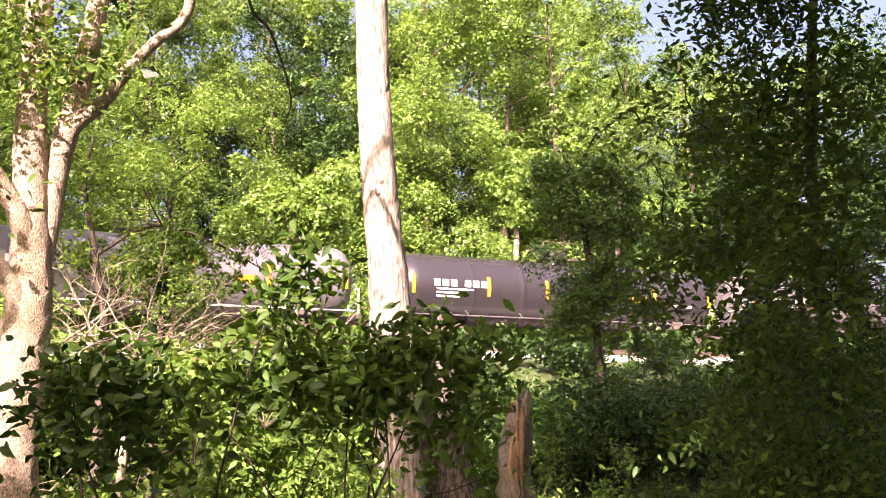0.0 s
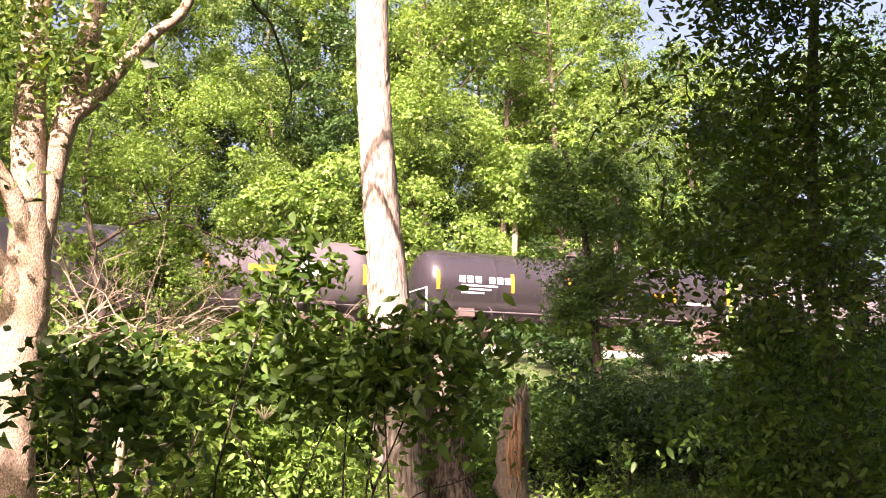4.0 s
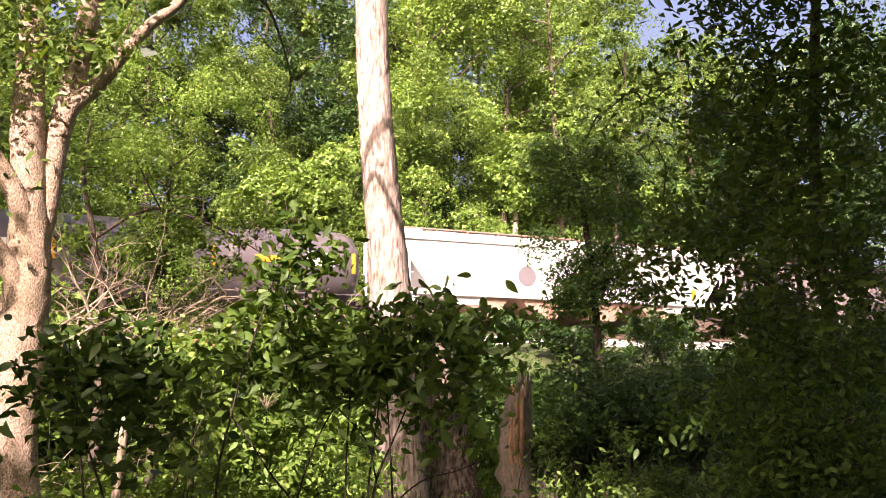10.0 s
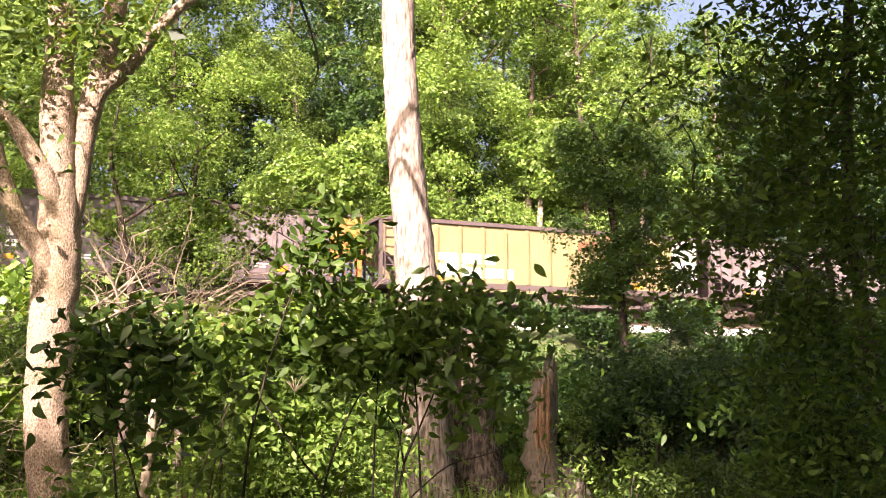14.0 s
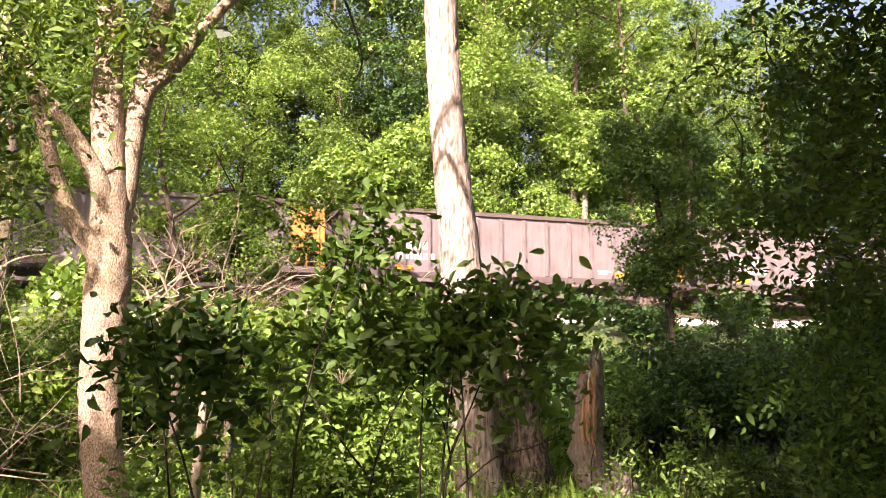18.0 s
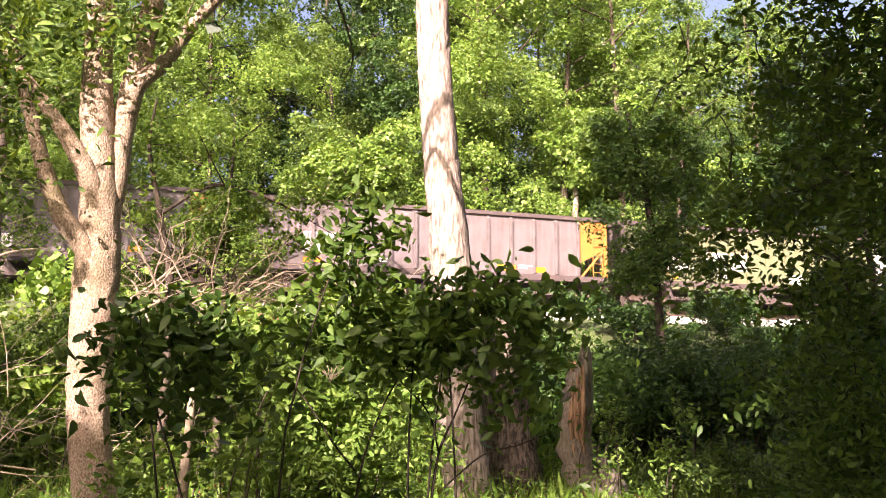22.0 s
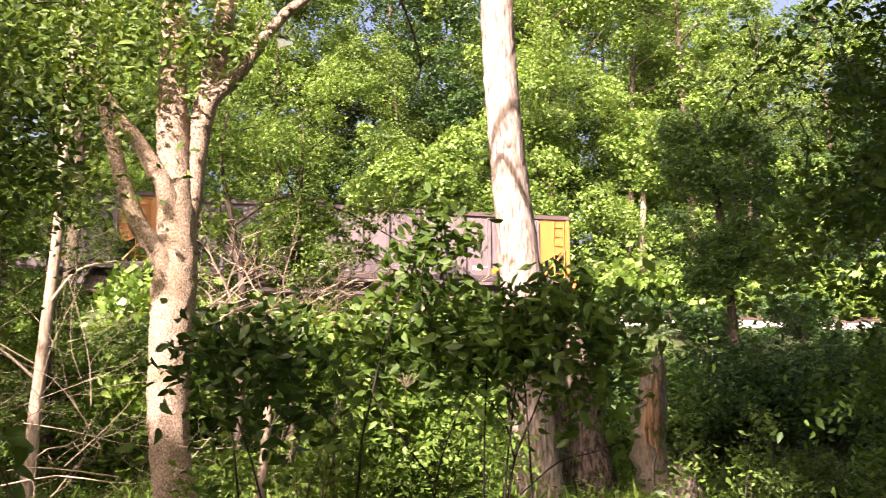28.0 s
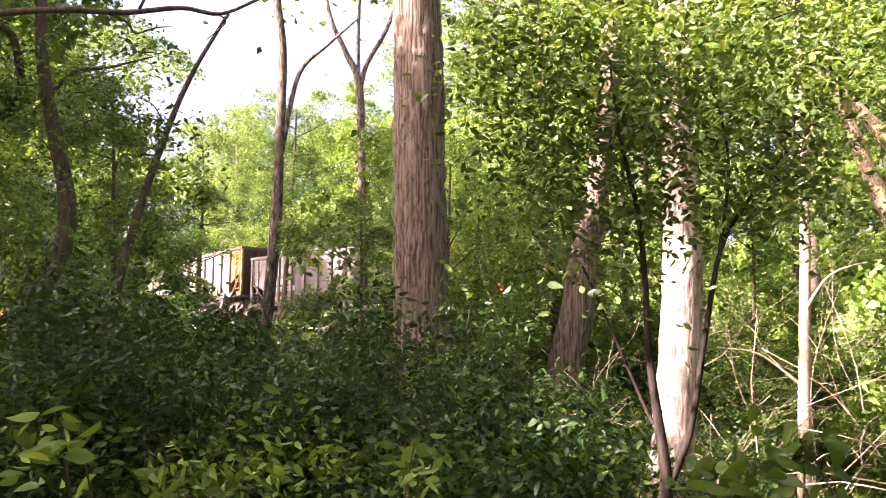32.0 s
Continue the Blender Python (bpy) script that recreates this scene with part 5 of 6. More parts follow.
based("seedling", -1.59, 2.79, [(-1.59, 2.79, 1.42, 0.15, 0.12, 0.07)], LEAF_RICH, 0.085, 8, 6, "broad-leaved young plant with shade put into its dark leaf", 0.08, 2030, 2, bark=BARK_DARK, category="seedling")
based("seedling", -3.36, 1.62, [(-3.36, 1.62, 1.29, 0.17, 0.13, 0.08)], LEAF_MID, 0.085, 6, 6, "green broad-leaved young plant", 0.08, 930, 2, bark=BARK_DARK, category="seedling")
based("seedling", 2.04, 11.42, [(2.04, 11.42, 1.19, 0.24, 0.21, 0.24)], LEAF_BRIGHT, 0.07, 16, 9, "bright green upright woodland herb", 0.09, 901, 3, bark=BARK_DARK, category="herb")
based("seedling", 2.45, 10.21, [(2.45, 10.21, 0.91, 0.22, 0.19, 0.22)], LEAF_BRIGHT, 0.07, 16, 9, "bright green upright woodland herb", 0.09, 902, 3, bark=BARK_DARK, category="herb")
based("seedling", 2.09, 11.00, [(2.09, 11.00, 0.79, 0.24, 0.20, 0.24)], LEAF_BRIGHT, 0.07, 16, 9, "bright green upright woodland herb", 0.09, 903, 3, bark=BARK_DARK, category="herb")
based("seedling", 3.07, 11.60, [(3.07, 11.60, 1.19, 0.25, 0.22, 0.25)], LEAF_BRIGHT, 0.07, 16, 9, "bright green upright woodland herb", 0.09, 904, 3, bark=BARK_DARK, category="herb")

# Dry flower stalk
stalk = thing("weed_stalk", (-0.55, 5.17, ground_z(-0.55, 5.17)), "tall thin weed stalk with a dry flower head", "weed")
STALK_TOP = (-0.025, -0.003, 1.598 - ground_z(-0.55, 5.17))
v, f = tube([(0, 0, -0.1, 0.006), (0.01, 0, STALK_TOP[2] * 0.6, 0.005), (*STALK_TOP, 0.004)], 6, 4, 0.04, 7)
part("stem", quads_mesh("stem", v, f, GRASS, True), stalk)
rng_s = np.random.default_rng(71)
for k in range(14):
    e = np.array(STALK_TOP) + np.array([rng_s.normal(0, 0.05), rng_s.normal(0, 0.05), rng_s.uniform(0.02, 0.1)])
    v, f = tube([(*STALK_TOP, 0.002), (*((np.array(STALK_TOP) + e) / 2 + np.array([0, 0, 0.01])), 0.0018), (*e, 0.003)], 4, 2, 0.02)
    part("flower_ray", quads_mesh("flower_ray", v, f, TWIG_DEAD, True), stalk)

# Sapling stick
v, f = tube([(-2.0, 7.6, -0.2, 0.05), (-2.0, 7.6, 0.6, 0.045), (-1.97, 7.62, 1.25, 0.038), (-1.95, 7.62, 1.7, 0.025)], 8, 4, 0.06, 3)
tagged(new("dead_sapling", quads_mesh("dead_sapling", v, f, TWIG_DEAD, True)), "bare pale dead sapling stem", "sapling")

# Trees met as the view turns
placed_tree("pale sunlit tree trunk leaning among leaves", BARK_PALE, [("trunk", [(-5.7, 7.6, -0.4, 0.26), (-5.57, 7.74, 0.54, 0.217), (-5.43, 7.84, 1.07, 0.204), (-5.35, 7.89, 1.88, 0.207), (-5.31, 7.92, 2.43, 0.2), (-5.28, 7.94, 3.05, 0.191), (-5.29, 7.93, 3.86, 0.156), (-5.28, 7.94, 4.74, 0.144), (-5.28, 7.94, 6.28, 0.124), (-5.3, 8, 11, 0.06)])], [(-5.3, 8, 9.5, 1.8, 1.8, 1.5), (-5.2, 7.9, 6.6, 1.0, 1.0, 0.8)], 0.11, LEAF_MID, 90, 60, 0.35, 61, "tiny")
placed_tree("leaning furrowed tree trunk partly in shade", BARK_FURROW, [("trunk", [(-8.85, 9.62, -0.3, 0.35), (-8.73, 9.72, 0.27, 0.303), (-8.54, 9.88, 1.17, 0.267), (-8.47, 9.94, 2.0, 0.251), (-8.34, 10.05, 2.69, 0.233), (-8.23, 10.13, 3.55, 0.204), (-8.13, 10.21, 4.11, 0.19), (-8.01, 10.3, 4.99, 0.159), (-7.9, 10.38, 5.98, 0.136), (-7.8, 10.45, 7.24, 0.114), (-7.6, 10.5, 11, 0.05)])], [(-7.7, 10.4, 8.5, 1.8, 1.8, 1.8)], 0.12, LEAF_MID, 70, 60, 0.4, 62, "tiny")
placed_tree("large tree trunk with deeply furrowed brown bark", BARK_FURROW, [("trunk", [(-8.36, 7.28, -0.3, 0.42), (-8.37, 7.27, 0.6, 0.34), (-8.38, 7.26, 1.62, 0.317), (-8.39, 7.24, 2.27, 0.314), (-8.4, 7.24, 3.27, 0.316), (-8.41, 7.22, 4.3, 0.31), (-8.41, 7.22, 5.37, 0.302), (-8.44, 7.19, 6.46, 0.287), (-8.5, 7.1, 10, 0.25), (-8.6, 7.0, 16, 0.15)])], [(-8.6, 7.0, 15, 3.5, 3.5, 2.5)], 0.16, LEAF_MID, 70, 45, 0.5, 63, "far", sides=40, rough=0.04, fine=10)
placed_tree("slender dark tree forking high up", BARK_SHADED, [("trunk", [(-12.1, 7.28, 0.2, 0.125), (-12.08, 7.31, 1.31, 0.101), (-12.01, 7.41, 2.61, 0.090), (-11.95, 7.5, 4.13, 0.086), (-11.94, 7.52, 5.44, 0.073), (-11.93, 7.53, 6.78, 0.068), (-11.99, 7.44, 7.69, 0.062), (-12.03, 7.39, 8.43, 0.048), (-12.1, 7.3, 11, 0.023)]), ("limb", [(-11.93, 7.54, 5.2, 0.047), (-11.9, 7.58, 5.48, 0.040), (-11.79, 7.75, 6.52, 0.034), (-11.55, 8.1, 7.0, 0.024), (-11.2, 8.4, 7.4, 0.015)])], [(-12, 7.4, 9.5, 1.5, 1.5, 1.0)], 0.13, LEAF_MID, 40, 35, 0.35, 64, "far")
placed_tree("slender tree with spreading bare upper limbs", BARK_SHADED, [("trunk", [(-14.3, 11.1, 0.5, 0.101), (-14.32, 11.07, 3.13, 0.078), (-14.37, 11.0, 6.02, 0.078), (-14.42, 10.94, 7.75, 0.078), (-14.59, 10.71, 8.45, 0.053), (-14.8, 10.42, 9.38, 0.035), (-14.95, 10.2, 11.5, 0.016)]), ("limb", [(-14.4, 10.96, 7.7, 0.055), (-14.3, 11.06, 8.2, 0.047), (-14.04, 11.41, 9.07, 0.040), (-13.75, 11.7, 10.6, 0.016)]), ("limb", [(-14.42, 10.94, 7.8, 0.039), (-14.4, 10.9, 9.0, 0.035), (-14.3, 10.95, 11, 0.02)])], [(-14.4, 11, 10.8, 1.5, 1.5, 0.8), (-14.4, 11, 5.0, 1.5, 1.5, 1.0)], 0.14, LEAF_MID, 40, 35, 0.4, 65, "far")
placed_tree("thin dead grey trunk with bare twigs", TWIG_DEAD, [("trunk", [(-5.55, 10.66, -0.3, 0.1), (-5.52, 10.67, 0.44, 0.086), (-5.46, 10.7, 1.61, 0.073), (-5.41, 10.72, 2.54, 0.067), (-5.36, 10.75, 3.5, 0.061), (-5.33, 10.76, 5.05, 0.056), (-5.29, 10.78, 6.52, 0.043), (-5.2, 10.8, 8.5, 0.02)]), ("limb", [(-5.41, 10.72, 2.6, 0.025), (-5.0, 10.6, 3.0, 0.015), (-4.4, 10.5, 3.1, 0.006)]), ("limb", [(-5.46, 10.7, 1.7, 0.02), (-5.9, 10.5, 2.1, 0.012), (-6.4, 10.4, 2.2, 0.005)]), ("limb", [(-5.34, 10.76, 4.6, 0.02), (-4.9, 10.7, 5.2, 0.008)])], name="dead_tree")
FORK_CROWN = [(-3.66, 3.59, 3.68, 0.21, 0.17, 0.15), (-3.42, 3.80, 3.71, 0.27, 0.22, 0.15), (-3.15, 4.01, 3.58, 0.27, 0.22, 0.15), (-2.87, 4.20, 3.58, 0.24, 0.19, 0.18), (-2.59, 4.36, 3.51, 0.21, 0.17, 0.18), (-3.37, 3.83, 3.37, 0.27, 0.22, 0.14), (-3.11, 4.04, 3.29, 0.24, 0.19, 0.15), (-2.81, 4.24, 3.26, 0.24, 0.19, 0.15), (-2.53, 4.39, 3.16, 0.18, 0.15, 0.18), (-3.57, 3.67, 3.15, 0.18, 0.15, 0.11), (-3.33, 3.87, 3.04, 0.27, 0.22, 0.14), (-3.07, 4.07, 2.96, 0.24, 0.19, 0.15), (-2.77, 4.26, 2.88, 0.21, 0.17, 0.15), (-2.47, 4.42, 2.88, 0.18, 0.15, 0.15), (-3.50, 3.73, 2.80, 0.21, 0.17, 0.11), (-3.27, 3.92, 2.72, 0.21, 0.17, 0.12), (-3.00, 4.11, 2.64, 0.18, 0.15, 0.11), (-2.63, 4.34, 2.62, 0.21, 0.17, 0.14), (-2.36, 4.48, 2.66, 0.15, 0.12, 0.12), (-2.29, 4.51, 3.04, 0.15, 0.15, 0.18), (-2.32, 4.50, 3.41, 0.18, 0.15, 0.18), (-3.48, 3.74, 2.51, 0.15, 0.12, 0.09), (-3.20, 3.97, 2.41, 0.15, 0.12, 0.09), (-3.66, 3.59, 3.42, 0.15, 0.12, 0.11), (-2.18, 4.56, 3.26, 0.15, 0.12, 0.15)]
placed_tree("small tree with fine green leaves, stems blackened for shade", BARK_SHADE_BLACK, [
    ("trunk", [(-2.98, 4.07, -0.1, 0.047), (-2.98, 4.07, 1.04, 0.036), (-2.97, 4.07, 1.2, 0.032), (-3.02, 4.04, 1.74, 0.021), (-3.03, 4.03, 2.18, 0.017), (-3.05, 4.02, 2.55, 0.015), (-3.11, 3.97, 2.95, 0.011), (-3.15, 3.95, 3.37, 0.006)]),
    ("limb", [(-2.97, 4.07, 1.12, 0.021), (-2.87, 4.14, 1.4, 0.017), (-2.79, 4.19, 1.88, 0.015), (-2.7, 4.24, 2.35, 0.013), (-2.56, 4.32, 2.61, 0.010), (-2.4, 4.4, 2.83, 0.006)]),
    ("limb", [(-2.71, 4.23, 2.3, 0.011), (-2.65, 4.27, 2.82, 0.007), (-2.73, 4.22, 3.3, 0.006), (-2.87, 4.14, 3.63, 0.005)]),
    ("limb", [(-3.01, 4.04, 1.45, 0.011), (-3.05, 4.02, 1.54, 0.010), (-3.18, 3.92, 1.95, 0.007), (-3.29, 3.84, 2.28, 0.006)])],
    FORK_CROWN, 0.053, LEAF_MID, 600, 12, 0.17, 66, sides=10, twig=(0.006, 0.3))


# Bright low trees on the bank that reach before the cars
placed_tree("young sunlit bright green maple on the railway bank", BARK_GREY, [("trunk", [(-2.6, 29.8, 2.5, 0.09), (-2.6, 29.8, 5.0, 0.07), (-2.5, 29.8, 8.6, 0.03)])], [(-3.21, 29.75, 8.42, 1.27, 1.01, 0.81), (-2.03, 29.85, 7.89, 1.27, 1.01, 0.72), (-4.16, 29.63, 7.83, 0.9, 0.72, 0.63), (-1.5, 29.89, 8.85, 0.9, 0.87, 1.08)], 0.15, LEAF_BRIGHT, 120, 75, 0.36, 71, "tiny")


def branching(p, d, length, r, depth, rng, out, droop=0.0):
    """Crooked bare twigs, each splitting into finer ones."""
    rows, q, w = [(*p, r)], np.array(p, float), np.array(d, float)
    for k in range(4):
        w = w + rng.normal(0, 0.22, 3) + np.array([0, 0, -droop])
        w /= np.linalg.norm(w)
        q = q + w * length / 4
        rows.append((*q, r * (1 - 0.17 * (k + 1))))
        if depth and rng.random() < 0.85:
            side = w + rng.normal(0, 0.65, 3)
            branching(q, side / np.linalg.norm(side), length * rng.uniform(0.4, 0.7), r * 0.5, depth - 1, rng, out, droop)
    out.append(tube(rows, 5, 2, 0.05))
    return out


def dead_brush(x, y, z, seed, count, reach, label, r=0.018, lean=(0, 0, 0.5), wide=0.5, name="dead_bush", mat=None, rest=0.0):
    rng2 = np.random.default_rng(seed)
    base = z if z is not None else ground_z(x, y) - 0.05
    root = thing(name, (x, y, base), label, "dead branches")
    for k in range(count):
        d = np.array(lean) + rng2.normal(0, 1, 3) * np.array([1, 0.6, 0.5])
        d /= np.linalg.norm(d)
        o = (rng2.normal(0, wide), rng2.normal(0, wide * 0.5), max(0.0, rng2.normal(rest, rest * 0.5)))
        out = branching(o, d, reach * rng2.uniform(0.7, 1.2), r * rng2.uniform(0.7, 1.3), 2, rng2, [])
        v, f = joined(out)
        part("branch", quads_mesh("branch", v, f, mat or TWIG_DEAD, True), root)
    return root


# Thin half-bare tree before the cars, with dead boughs
placed_tree("half-bare small tree with sparse russet leaves", BARK_DARK, [
    ("trunk", [(-4.4, 15.3, 0.2, 0.09), (-4.37, 15.31, 3.07, 0.07), (-4.5, 15.25, 3.9, 0.06), (-4.61, 15.23, 4.53, 0.05), (-4.78, 15.18, 5.46, 0.03), (-4.7, 15.2, 6.3, 0.015)]),
    ("limb", [(-4.6, 15.23, 4.3, 0.035), (-3.74, 15.47, 4.87, 0.03), (-2.74, 15.68, 4.62, 0.02), (-1.79, 15.82, 4.1, 0.008)]),
    ("limb", [(-4.37, 15.31, 3.2, 0.035), (-3.42, 15.55, 3.7, 0.028), (-2.5, 15.7, 3.9, 0.02), (-1.88, 15.81, 3.6, 0.008)]),
    ("limb", [(-4.5, 15.25, 3.9, 0.03), (-5.11, 15.07, 4.3, 0.02), (-5.6, 14.9, 4.9, 0.01)])],
    [(-3.6, 15.5, 4.3, 1.0, 0.6, 0.5), (-2.6, 15.7, 4.3, 0.8, 0.5, 0.5), (-4.9, 15.2, 5.4, 0.6, 0.5, 0.6), (-3.9, 15.4, 5.6, 0.9, 0.6, 0.5)] + [(-3.46, 15.54, 4.5, 0.67, 0.54, 0.43), (-2.55, 15.72, 4.24, 0.58, 0.46, 0.43), (-3.86, 15.44, 3.91, 0.67, 0.54, 0.39), (-2.1, 15.78, 4.75, 0.48, 0.39, 0.43), (-4.88, 15.15, 4.32, 0.48, 0.39, 0.48), (-3.07, 15.62, 3.75, 0.87, 0.69, 0.29)], 0.085, LEAF_BRUSH, 190, 24, 0.2, 72, "tiny")
dead_brush(-4.4, 15.0, 2.9, 81, 9, 1.5, "tangle of pale bare dead branches in sun", 0.026, (0.3, 0, 0.5), 0.4)
dead_brush(-3.7, 14.8, 3.0, 93, 10, 1.6, "tangle of pale bare dead branches in sun", 0.013, (0.2, 0, 0.45), 0.6)
dead_brush(-2.6, 15.4, 2.6, 87, 7, 1.3, "tangle of pale bare dead branches in sun", 0.018, (0.2, 0, 0.5), 0.6)
dead_brush(-3.2, 15.2, 2.9, 82, 8, 1.3, "tangle of pale bare dead branches in sun", 0.02, (0.4, 0, 0.35), 0.5)
dead_brush(-5.7, 7.0, None, 83, 8, 1.1, "fallen tangle of pale dead branches", 0.01, (0.5, 0, 0.5), 0.35)
dead_brush(-4.5, 7.9, None, 84, 7, 1.6, "bare dead twigs reaching out beside a trunk", 0.008, (0.3, 0, 0.7), 0.35, rest=0.8)
dead_brush(-4.3, 9.1, None, 85, 7, 1.5, "bare dead twigs reaching out beside a trunk", 0.008, (-0.2, 0, 0.8), 0.35, rest=0.8)
dead_brush(-5.0, 8.7, None, 88, 8, 2.2, "arching pale dead twigs among bushes", 0.006, (0.6, 0, 0.5), 0.5, rest=1.1)
dead_brush(-6.3, 7.0, None, 89, 8, 1.5, "fallen tangle of pale dead branches", 0.008, (0.3, 0, 0.6), 0.4, rest=0.5)
dead_brush(-9.6, 5.2, None, 90, 5, 1.4, "fallen tangle of pale dead branches", 0.014, (0.6, 0, 0.2), 0.5, rest=0.4)
dead_brush(-1.9, 8.3, None, 86, 3, 0.9, "thin pale dead twigs by a sapling", 0.012, (0.6, 0, 0.5), 0.2)

# Twig that hangs down before the sky
twig = thing("hanging_twig", (-0.99, 6.85, 7.0), "thin dark bare twig hanging from above", "twig")
for rows in ([(0, 0, 0, 0.02), (-0.1, 0.0, -1.2, 0.016), (0.0, 0.0, -2.12, 0.013), (0.18, 0.02, -2.39, 0.011), (0.34, 0.04, -2.89, 0.008), (0.3, 0.04, -3.1, 0.004)], [(0.14, 0.02, -2.3, 0.007), (0.17, 0.02, -2.2, 0.006), (0.42, 0.05, -2.37, 0.003)]):
    v, f = tube(rows, 6, 4, 0.08, 5)
    part("twig", quads_mesh("twig", v, f, BARK_DARK, True), twig)

# Shaded trees and brush met at the end of the turn
placed_tree("dark shaded young tree with dense leaves", BARK_DARK, [("trunk", [(-10.7, 3.3, 0, 0.14), (-10.6, 3.44, 2.22, 0.12), (-10.46, 3.85, 3.47, 0.1), (-10.6, 3.5, 5.4, 0.07), (-10.6, 3.4, 8, 0.03)]), ("limb", [(-10.3, 4.2, 0.3, 0.07), (-10.28, 4.3, 2.11, 0.06), (-10.23, 4.39, 2.99, 0.055), (-10.12, 4.65, 4.18, 0.045), (-9.97, 4.95, 5.23, 0.03), (-9.77, 5.32, 6.11, 0.02)]), ("limb", [(-10.83, 3.39, 5.08, 0.050), (-10.50, 3.13, 5.51, 0.045), (-9.82, 2.59, 5.34, 0.040), (-9.13, 3.10, 5.35, 0.035), (-8.90, 3.69, 5.42, 0.030), (-8.67, 4.18, 5.54, 0.025), (-8.49, 4.53, 5.52, 0.020), (-8.30, 4.85, 5.71, 0.015), (-8.17, 5.07, 5.86, 0.010)]), ("limb", [(-8.97, 3.54, 5.41, 0.018), (-8.89, 3.72, 5.32, 0.015), (-8.86, 3.80, 5.22, 0.011), (-8.78, 3.97, 5.30, 0.008), (-8.71, 4.11, 5.33, 0.005)]), ("limb", [(-8.85, 3.81, 5.45, 0.018), (-8.82, 3.87, 5.64, 0.013), (-8.82, 3.88, 5.83, 0.008)]), ("limb", [(-8.50, 4.51, 5.52, 0.010), (-8.46, 4.58, 5.43, 0.007), (-8.55, 4.42, 5.23, 0.004)]), ("limb", [(-10.79, 3.52, 4.77, 0.030), (-10.28, 3.74, 5.16, 0.023), (-9.79, 3.91, 5.13, 0.015), (-9.24, 4.17, 5.17, 0.008)])],
    # Last six lobes: unseen, added overhead to keep sky light off the thicket
    [(-10.14, 3.25, 5.32, 0.82, 0.66, 0.57), (-9.91, 3.87, 4.64, 0.82, 0.66, 0.51), (-10.08, 3.44, 3.85, 0.76, 0.61, 0.51), (-9.74, 4.28, 5.21, 0.57, 0.46, 0.38), (-9.91, 3.88, 3.4, 0.82, 0.66, 0.44), (-9.62, 4.52, 4.52, 0.38, 0.3, 0.25), (-10.09, 3.39, 2.89, 0.76, 0.61, 0.44), (-10.9, 3.3, 7.2, 1.4, 1.4, 0.9), (-8.6, 2.6, 6.4, 0.9, 0.8, 0.4), (-8.2, 3.8, 6.8, 0.8, 0.8, 0.4), (-9.3, 3.6, 7.2, 0.9, 0.8, 0.4), (-8.2, 1.3, 6.2, 1.0, 1.0, 0.4), (-9.3, 0.8, 6.4, 1.0, 1.0, 0.5), (-9.9, 2.0, 7.0, 0.8, 0.8, 0.4)], 0.075, LEAF_RICH, 240, 22, 0.28, 91)
# Thicket in the darkest leaf, which carries part of its shade
based("bush", -5.4, 4.4, [(-5.74, 4.18, 1.77, 0.76, 0.61, 0.46), (-5.11, 4.9, 1.98, 0.55, 0.44, 0.51), (-5.53, 4.44, 1.36, 0.93, 0.74, 0.46), (-6.13, 3.61, 1.49, 0.63, 0.51, 0.42), (-4.96, 5.04, 1.36, 0.59, 0.47, 0.46), (-6.47, 2.99, 1.69, 0.55, 0.44, 0.38), (-6.71, 2.46, 2.15, 0.76, 0.61, 0.55), (-5.69, 4.24, 2.19, 0.46, 0.37, 0.25)], LEAF_DEEP, 0.06, 300, 26, "dense green shrub thicket with shade put into its dark leaf", 0.15, 92, 16)
for x, y, sc, k in [(-11.4, 11.3, 0.27, 4), (-9.8, 11.4, 0.30, 1), (-10.2, 13.7, 0.30, 0), (-8.2, 12.6, 0.26, 4), (-6.9, 12.2, 0.27, 4), (-7.1, 14.3, 0.28, 1), (-4.7, 16.3, 0.26, 4), (-3.6, 15.6, 0.27, 1), (-19.0, 6.4, 0.34, 1), (-17.5, 4.0, 0.5, 0), (-23.5, 5.2, 0.55, 1), (-28, 9.5, 0.7, 2), (-33, 13, 0.5, 4), (-30, 26.5, 0.4, 1), (-46, 19.5, 0.42, 3), (-34.5, 22.5, 0.42, 3), (-40.5, 21.8, 0.42, 3), (2.6, 46.5, 0.82, 1), (6.2, 47.2, 0.86, 1), (8.8, 53, 0.95, 1), (-4.0, 52, 0.95, 0), (-7.5, 55, 0.9, 3), (10.5, 46.5, 0.5, 2), (15, 48, 0.55, 2), (19, 50, 0.6, 2), (-36.5, 18.2, 0.42, 4), (-38.5, 18.2, 0.5, 4), (-13.0, 27.0, 0.68, 3), (-18.3, 26.0, 0.7, 3), (-30, 24, 0.6, 4), (-20, 23, 0.75, 0), (-15.6, 25, 0.75, 3), (-24, 5, 0.7, 2), (-30, 8, 0.8, 0), (-36, 12, 0.8, 1), (9.6, 47, 0.95, 0), (2.6, 48, 1.0, 1), (-6.5, 46.5, 0.9, 2), (-12, 45, 0.85, 0), (12, 47, 0.9, 4)]:
    plant(k, x, y, sc)
